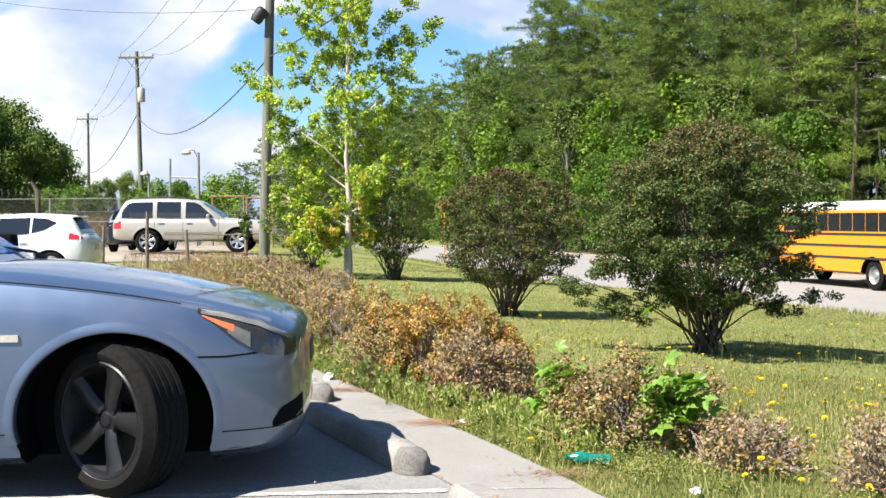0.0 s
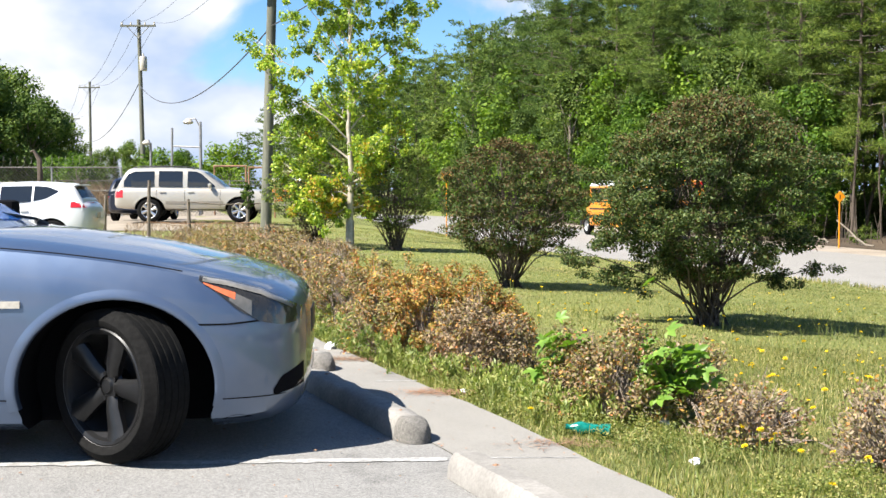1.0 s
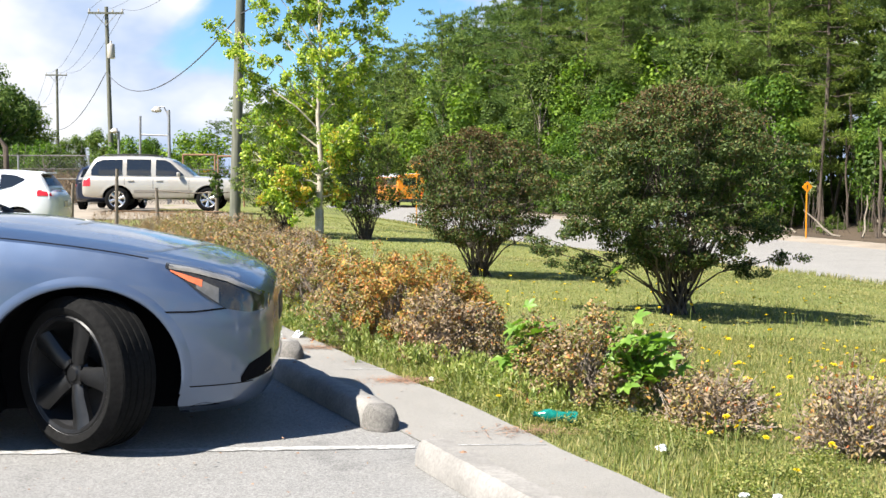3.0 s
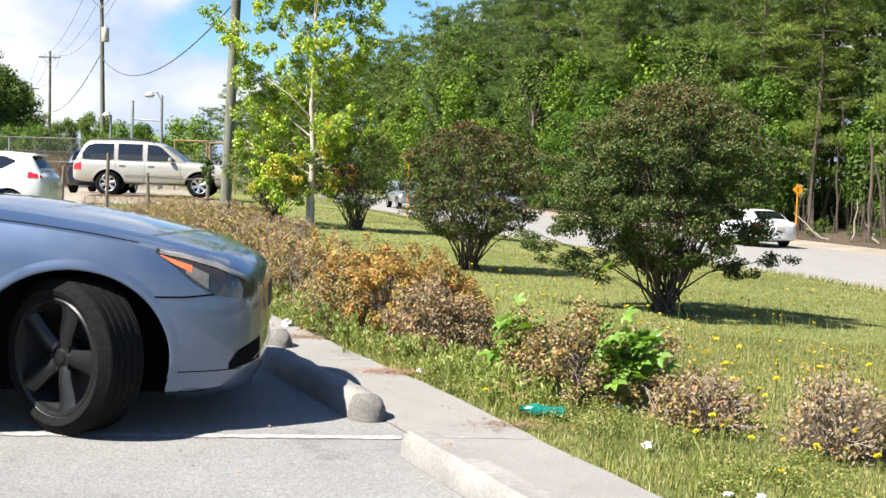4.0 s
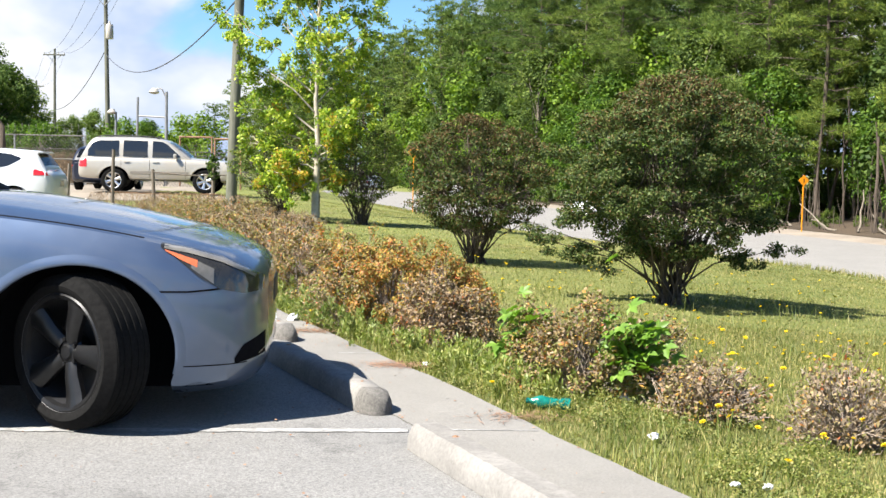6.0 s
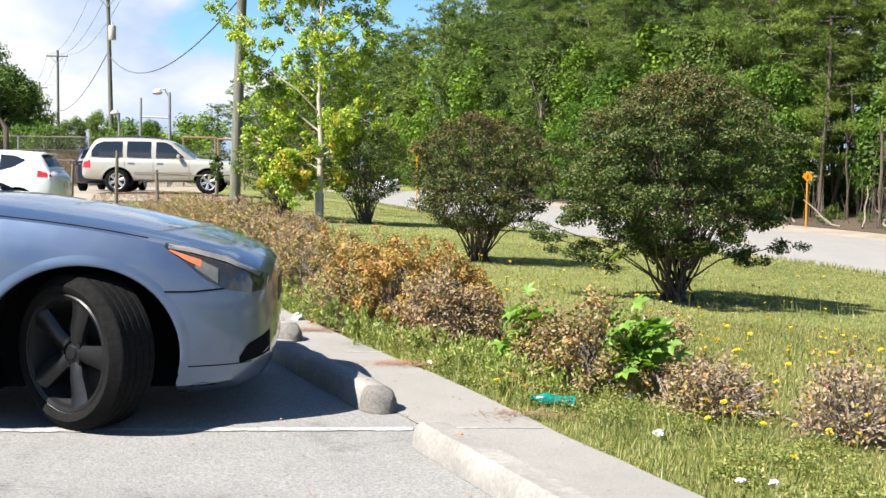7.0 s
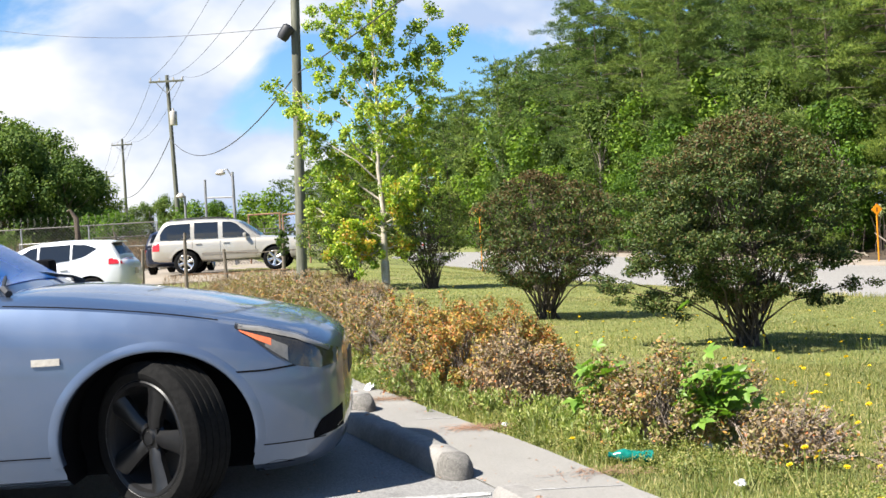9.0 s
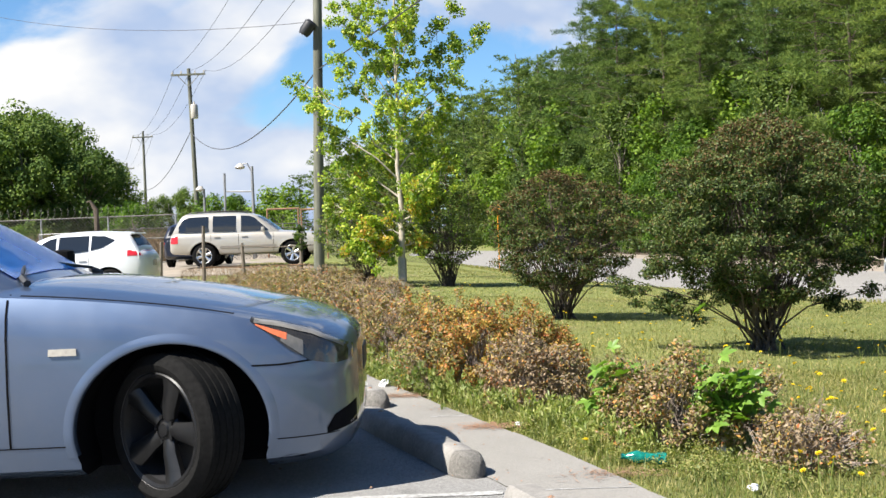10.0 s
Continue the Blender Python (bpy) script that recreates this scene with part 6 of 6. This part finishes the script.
def dandelions():
    rng = np.random.default_rng(77)
    root = frame_thing("dandelion", "yellow dandelion flower on a thin stalk in the lawn", "flower", None, "dandelions in the lawn")
    part("stalk", tube(bmesh.new(), [(0, 0, -0.02), (0.006, 0, 0.5), (0.0, 0, 1.0)], 0.003, 5), M["weed"], root)
    n = 46
    a = np.linspace(0, 2 * math.pi * 5, n)
    e = np.linspace(0.15, 1.35, n)
    d = np.stack([np.cos(a) * np.cos(e), np.sin(a) * np.cos(e), np.sin(e)], 1)
    side = np.stack([-np.sin(a), np.cos(a), 0 * a], 1) * 0.004
    v = np.empty((n, 4, 3))
    v[:, 0], v[:, 1], v[:, 2], v[:, 3] = d * 0.002 - side * 0.4, d * 0.021 - side, d * 0.0225 + side * 0.1, d * 0.021 + side
    v[:, :, 2] = v[:, :, 2] * 0.6
    fl = part("flower_head", quads_mesh("flower_head", v.reshape(-1, 3), M["flower"]), None, root)
    fl.matrix_basis = pose(0, 0, 1.0)
    lawn = lambda x, y: x > edge_x(y) + 0.15
    pts = list(scatter(rng, 110, 1.25, 3.1, 4.6, 9.0, lambda x, y: lawn(x, y) and x > 0.26 * y - 0.2)) + list(scatter(rng, 100, 0.2, 5.5, 8.5, 16, lambda x, y: lawn(x, y) and abs(x) < 0.36 * y and x > 0.05 * y))
    pts += list(scatter(rng, 26, -1.5, 1.2, 5.2, 11, lambda x, y: 0.05 < x - edge_x(y) < 0.9)) + list(scatter(rng, 18, -2, 5, 16, 26, lambda x, y: lawn(x, y) and abs(x) < 0.3 * y))
    for i, (x, y) in enumerate(pts):
        h = rng.uniform(0.05, 0.20) * (1 if y < 9 else 0.8)
        k = rng.uniform(0.5, 0.95)
        m = pose(x, y, height(x, y), rng.normal() * 6, rng.normal() * 6, rng.uniform(0, 360))
        one = root if i == 0 else copy_thing(root, m)
        one.matrix_basis = m
        st, head = sorted(one.children, key=lambda o: o.name.startswith("flower"))
        st.matrix_basis = Matrix.Diagonal((1, 1, h, 1))
        head.matrix_basis = pose(0, 0, h, rng.normal() * 18, rng.normal() * 18) @ Matrix.Diagonal((k, k, k, 1))


def bottle(x, y):
    root = frame_thing("plastic_bottle", "crushed empty green plastic bottle lying in the grass", "bottle", pose(x, y, height(x, y) + 0.045, 0, 4, -6))
    prof = [(0.0, -0.105), (0.024, -0.105), (0.031, -0.098), (0.032, -0.06), (0.029, -0.045), (0.032, -0.03), (0.031, 0.02), (0.033, 0.04), (0.024, 0.07), (0.013, 0.09), (0.012, 0.105)]
    bm = lathe(bmesh.new(), prof, 20, "z")
    for v in bm.verts:
        v.co.x *= 1 - 0.25 * math.exp(-((v.co.z + 0.02) / 0.03) ** 2)
        v.co += Vector((0.003 * noise.noise(v.co * 40), 0.003 * noise.noise(v.co * 40 + Vector((5, 0, 0))), 0))
    bmesh.ops.transform(bm, matrix=Matrix.Rotation(radians(-90), 4, "Y"), verts=bm.verts)
    m, nt, b = material("green_bottle_plastic", 0.15, 0, 0, 0.6)
    nt.links.new(ramp(nt, grain(nt, 30, 3), [(0.3, (0.0, 0.13, 0.10)), (0.7, (0.02, 0.28, 0.22))]), b.inputs["Base Color"])
    b.inputs["Transmission Weight"].default_value = 0.35
    part("shell", bm, m, root, smooth=True)
    bm = lathe(bmesh.new(), [(0.0, 0.0), (0.0145, 0.0), (0.0145, 0.016), (0.0, 0.018)], 14, "z")
    bmesh.ops.transform(bm, matrix=Matrix.Translation((-0.103, 0, 0)) @ Matrix.Rotation(radians(-90), 4, "Y"), verts=bm.verts)
    part("cap", bm, m, root, smooth=True)


def litter(x, y, size, seed, label, name="paper_scrap", lift=0.03):
    bm = bmesh.new()
    bmesh.ops.create_icosphere(bm, subdivisions=3, radius=size)
    for v in bm.verts:
        n = noise.noise(v.co / size * 1.3 + Vector((seed, 0, 0)))
        f = noise.noise(v.co / size * 4 + Vector((seed, 3, 0)))
        v.co = Vector((v.co.x * (1 + 0.5 * n), v.co.y * (0.7 + 0.5 * n), v.co.z * 0.6)) * (1 + 0.45 * f)
    ob = part(name, bm, M["litter"], smooth=25)
    ob.matrix_basis = pose(x, y, height(x, y) + lift, 0, 0, seed * 50)
    tagged(ob, label, "litter", "litter along the walk")


def straw():
    rng = np.random.default_rng(4)
    for nm, (cx, cy, lx, ly, n) in {"a": (-0.02, 7.05, 0.30, 0.12, 420), "b": (-0.62, 8.45, 0.4, 0.12, 420), "c": (0.55, 5.62, 0.3, 0.12, 150)}.items():
        a = rng.uniform(0, 2 * math.pi, n)
        c = np.stack([cx + rng.normal(size=n) * lx * 0.4, cy + rng.normal(size=n) * ly * 0.5, 0.024 + rng.uniform(0, 0.006, n)], 1)
        d = np.stack([np.cos(a), np.sin(a), rng.normal(size=n) * 0.06], 1) * rng.uniform(0.02, 0.06, n)[:, None]
        s = np.stack([-np.sin(a), np.cos(a), 0 * a], 1) * 0.0022
        v = np.stack([c - d, c + s, c + d, c - s], 1).reshape(-1, 3)
        tagged(part("pine_straw", quads_mesh("pine_straw", v, M["straw"]), None), "reddish brown pine straw drifted on the walk", "pine straw", kind="stuff")
    # grit and small leaves on the tarmac
    n = 450
    y = rng.uniform(3.9, 9, n)
    x = np.array([rng.uniform(stop_x(q) - 3.0, edge_x(q)) for q in y])
    s = rng.uniform(0.003, 0.009, n)
    a = rng.uniform(0, 6.28, n)
    c = np.stack([x, y, np.full(n, 0.0225)], 1)
    v = np.stack([c + np.stack([np.cos(a + k) * s, np.sin(a + k) * s, np.full(n, 0.004 * (k == 0))], 1) for k in (0, 1.7, 3.2, 4.6)], 1).reshape(-1, 3)
    tagged(part("grit", quads_mesh("grit", v, M["straw"]), None), "scattered brown grit and leaf scraps on tarmac", "grit", kind="stuff")


def logs():
    rng = np.random.default_rng(8)
    for i in range(54):
        p = on_road(13.0 + rng.uniform(0, 8), rng.uniform(28, 56))
        h = rng.uniform(3, 6.5)
        bm = tube(bmesh.new(), stem_points(rng, (0, 0, -0.2), (rng.normal() * 0.35, rng.normal() * 0.3, h), 5, 0.012), [0.06 * k for k in (1.1, 1, 0.9, 0.8, 0.7, 0.55)], 7)
        ob = part("bare_trunk", bm, M["dark_wood"], smooth=True)
        k = rng.uniform(0.6, 1.6)
        ob.matrix_basis = pose(p.x, p.y, height(p.x, p.y)) @ Matrix.Diagonal((k, k, 1, 1))
        tagged(ob, "slim bare grey-brown tree trunk in the woods", "tree trunk", "bare trunks of the woods")
    for i in range(90):
        p = on_road(12.4 + rng.uniform(0, 2.0), rng.uniform(28, 58))
        h = rng.uniform(0.9, 2.6)
        bm = tube(bmesh.new(), stem_points(rng, (0, 0, -0.1), (rng.normal() * 0.22, rng.normal() * 0.22, h), 4, 0.03), [0.02, 0.019, 0.016, 0.012, 0.007], 5)
        ob = part("dead_sapling", bm, M["dark_wood"], smooth=True)
        ob.matrix_basis = pose(p.x, p.y, height(p.x, p.y))
        tagged(ob, "thin dark dead sapling at the edge of the woods", "sapling", "dead saplings at the woods")
    for u, s, a, l, tilt in ((12.4, 46.5, 100, 2.4, 10), (12.6, 45.2, 60, 2.2, 55), (12.5, 47.5, 130, 1.8, 40), (12.8, 43.5, 80, 2.6, 15), (12.3, 50, 95, 2.0, 8)):
        p = on_road(u, s)
        bm = tube(bmesh.new(), stem_points(rng, (0, 0, 0), (l, 0, 0), 4, 0.05), [0.05, 0.045, 0.04, 0.03, 0.02], 6)
        ob = part("fallen_branch", bm, M["bark"], smooth=True)
        ob.matrix_basis = pose(p.x, p.y, height(p.x, p.y) + 0.05, 0, -tilt, a)
        tagged(ob, "pale fallen branch leaning at the woods' edge", "branch", "fallen branches")


M["litter"] = plain("white_litter", (0.55, 0.56, 0.58), 0.5)
M["straw"] = foliage("pine_straw_brown", [(0.0, (0.16, 0.08, 0.05)), (1.0, (0.36, 0.22, 0.15))], 0.9, 0.05, (1, 1, 1))
build_street()
sprout(1.19, 6.25, 0.41, 0.50, 95, 1, "bright green lobed-leaf sapling among azaleas")
sprout(0.64, 6.6, 0.42, 0.44, 46, 2, "small light green lobed-leaf sapling by an azalea")
sprout(1.10, 6.55, 0.60, 0.10, 6, 3, "thin yellow-green sapling shoot among azaleas")
dandelions()
bottle(0.71, 5.85)
litter(1.10, 5.23, 0.026, 1.0, "crumpled white paper scrap in the grass")
litter(1.13, 6.15, 0.045, 2.2, "white plastic scrap under an azalea")
litter(1.24, 4.42, 0.018, 3.1, "pale broken scrap in the grass")
litter(1.36, 4.40, 0.02, 4.3, "white torn scrap in the grass")
litter(-0.84, 9.05, 0.06, 5.2, "white paper scrap beside the walk")
litter(-0.78, 10.2, 0.06, 6.0, "white bag scrap in the weeds")
litter(0.12, 7.05, 0.02, 7.0, "small white scrap at the walk edge")
straw()
logs()


# ------------------------------------------------------------------ moving traffic
def school_bus(name, label):
    """Conventional bus with a bonnet, front axle at the origin, facing +x."""
    root = frame_thing(name, label, "bus", None, "school buses")
    half = 1.2

    def ring(st):
        x, w, zb, zt = st
        return np.array([(0, zb), (w * 0.9, zb), (w, zb + 0.06), (w, zb + 0.9), (w, zt - 0.42), (w * 0.985, zt - 0.26), (w * 0.9, zt - 0.11), (w * 0.7, zt - 0.03), (0, zt)])
    rows = [(-0.55, half * 0.96, 0.55, 2.82), (-0.7, half, 0.52, 2.94), (-1.5, half, 0.52, 2.97), (-9.3, half, 0.52, 2.97), (-9.75, half * 0.99, 0.55, 2.93), (-9.85, half * 0.96, 0.6, 2.84)]
    body = part("body", loft(rows, ring), [M["yellow_paint"], M["cavity"]], root, smooth=35)
    cut_arches(body, (0.0, -6.7), 0.60, 0.75, 0.52)
    roof = [(x, w * 1.004, 2.64, zt + 0.006) for x, w, zb, zt in rows[1:-1]]
    part("roof", loft(roof, lambda st: np.array([(0, st[2]), (st[1] * 0.99, st[2]), (st[1], st[3] - 0.3), (st[1] * 0.985, st[3] - 0.25), (st[1] * 0.9, st[3] - 0.10), (st[1] * 0.7, st[3] - 0.025), (0, st[3])])),
         M["white_paint"], root, "white roof panel", True)
    bon = [(1.0, 0.75, 0.62, 1.35), (0.92, 0.9, 0.55, 1.5), (0.5, 1.0, 0.52, 1.6), (-0.3, 1.08, 0.52, 1.72), (-0.6, 1.12, 0.52, 1.76)]
    bn = part("bonnet", loft(bon, ring_bonnet), [M["yellow_paint"], M["cavity"]], root, smooth=35)
    cut_arches(bn, (0.0,), 0.60, 0.75, 0.52)
    part("front_bumper", box(bmesh.new(), (1.05, 0, 0.6), (0.14, 2.2, 0.28), bevel=0.03), M["black_trim"], root)
    part("rear_bumper", box(bmesh.new(), (-9.92, 0, 0.62), (0.14, 2.3, 0.28), bevel=0.03), M["black_trim"], root)
    part("windscreen", box(bmesh.new(), (-0.54, 0, 2.28), (0.03, 2.0, 0.85), Matrix.Rotation(radians(-5), 4, "Y"), 0.02), M["tint_glass"], root)
    part("rear_window", box(bmesh.new(), (-9.85, 0, 2.25), (0.04, 1.5, 0.6), None, 0.02), M["tint_glass"], root)
    for s in (-1, 1):
        for k in range(11):
            bm = box(bmesh.new(), (-1.35 - 0.76 * k, s * (half + 0.002), 2.24), (0.725, 0.03, 0.62), None, 0.02)
            part("window", bm, M["tint_glass"], root)
        for z in (1.05, 1.45, 1.84):
            part("rub_rail", box(bmesh.new(), (-5.2, s * (half + 0.012), z), (9.0, 0.03, 0.07), None, 0.008), M["black_trim"], root, "black rub rail")
        for y, z, mt in ((0.95, 2.75, "red_lens"), (0.65, 2.75, "amber_lens"), (1.0, 1.15, "red_lens")):
            part("rear_lamp", box(bmesh.new(), (-9.86, s * y, z), (0.06, 0.18, 0.16), None, 0.02), M[mt], root)
        for x, tw in ((0.0, 1.0), (-6.7, 1.0)):
            wheel(root, x, s * tw, 0.50, 0.3, M["galv"], "steel", 0, 0.29)
    return root


def ring_bonnet(st):
    x, w, zb, zt = st
    return np.array([(0, zb), (w * 0.9, zb), (w, zb + 0.08), (w, zt - 0.35), (w * 0.93, zt - 0.12), (w * 0.7, zt - 0.02), (0, zt)])


bus = school_bus("school_bus", "yellow school bus with white roof driving down the road")
bus_two = school_bus("school_bus", "yellow school bus turning off beyond the yard")
ID = Matrix.Identity(4)


def lower(spec, k):
    """The same car with its upper half squeezed by k."""
    z = lambda v: v if v < 0.45 else 0.45 + (v - 0.45) * k
    out = dict(spec, belt=z(spec["belt"]), body=[(x, w, a, z(b), z(c)) for x, w, a, b, c in spec["body"]], cabin=[(x, z(b)) for x, b in spec["cabin"]])
    for key in ("headlamp", "taillamp"):
        out[key] = (*spec[key][:2], z(spec[key][2]), z(spec[key][3]))
    return out


LOW_SEDAN, MINIVAN = lower(SEDAN, 0.92), lower(SUV, 0.80)
silver_car, _ = car("sedan", LOW_SEDAN, "silver_paint", "silver four-door sedan driving down the road", "car", ID, "alloy", group="traffic on the road")
white_car, _ = car("sedan", LOW_SEDAN, "white_paint", "white four-door sedan driving down the road", "car", ID, "black_rim", group="traffic on the road")
white_coupe, _ = car("sedan", LOW_SEDAN, "white_paint", "white sedan with dark windows driving down the road", "car", ID, "alloy", group="traffic on the road")
grey_suv, _ = car("suv", SUV, "grey_paint", "dark grey suv coming up the road", "car", ID, "alloy", "six", group="traffic on the road")
navy_suv, _ = car("suv", MINIVAN, "navy_paint", "dark blue suv driving down the road", "car", ID, "alloy", "six", group="traffic on the road")
late_car, _ = car("sedan", LOW_SEDAN, "silver_paint", "silver sedan entering the road stretch", "car", ID, "alloy", group="traffic on the road")
TIMES = [round(0.25 * i, 2) for i in range(41)]


def along_road(thing, keys, u, heading):
    """Drives a vehicle along its lane and turns its wheels."""
    ts, ss = [k[0] for k in keys], [k[1] for k in keys]

    def at(t):
        if t < ts[0]:
            return ss[0] + (t - ts[0]) * (ss[1] - ss[0]) / (ts[1] - ts[0])
        if t > ts[-1]:
            return ss[-1] + (t - ts[-1]) * (ss[-1] - ss[-2]) / (ts[-1] - ts[-2])
        return float(np.interp(t, ts, ss))
    rows = []
    for t in TIMES:
        p = on_road(u, at(t), 0.06)
        rows.append((t, pose(p.x, p.y, p.z, 0, 0, heading)))
    walk(thing, rows)
    for w in [c for c in thing.children if c.name.startswith("wheel")]:
        base = w.matrix_basis.copy()
        left = w.location.y > 0
        spin = []
        for i in range(101):
            a = radians(77 * i) * (-1 if left else 1)
            spin.append((i * 0.1, base @ Matrix.Rotation(a, 4, "Y")))
        walk(w, spin)


def motions():
    away, back = 103.2, -76.8
    along_road(bus, [(0, 42.0), (0.4, 51.2), (1.0, 62.8), (2.0, 86.0), (2.7, 104.5)], 6.4, away)
    along_road(silver_car, [(2.0, 33.0), (2.5, 43.2), (3.8, 71.5)], 6.3, away)
    along_road(white_car, [(3.8, 39.7), (4.2, 48.8), (5.5, 79.0)], 6.3, away)
    along_road(white_coupe, [(4.8, 34.6), (5.3, 45.6), (6.8, 78.5)], 6.3, away)
    along_road(grey_suv, [(4.6, 61.0), (4.8, 55.6), (5.0, 49.6), (5.2, 43.0), (5.5, 34.1), (5.7, 28.9)], 1.1, back)
    along_road(navy_suv, [(7.9, 34.2), (8.3, 43.0), (9.4, 69.5)], 6.3, away)
    along_road(late_car, [(9.5, 27.5), (10.0, 38.2)], 6.3, away)
    rows = []
    path = [(0.0, 3.0, 127.0, 176), (0.5, -8.5, 128.0, 174), (1.0, -18.9, 130.0, 160), (1.5, -21.4, 138.0, 120), (2.0, -24.0, 150.0, 103), (2.5, -27.5, 164.0, 103),
            (3.5, -34.0, 190.0, 104), (5.0, -42.0, 220.0, 104), (10.0, -64.0, 300.0, 104)]
    for t, x, y, a in path:
        rows.append((t, pose(x, y, height(x, y) + 0.02, 0, 0, a)))
    walk(bus_two, rows)


motions()
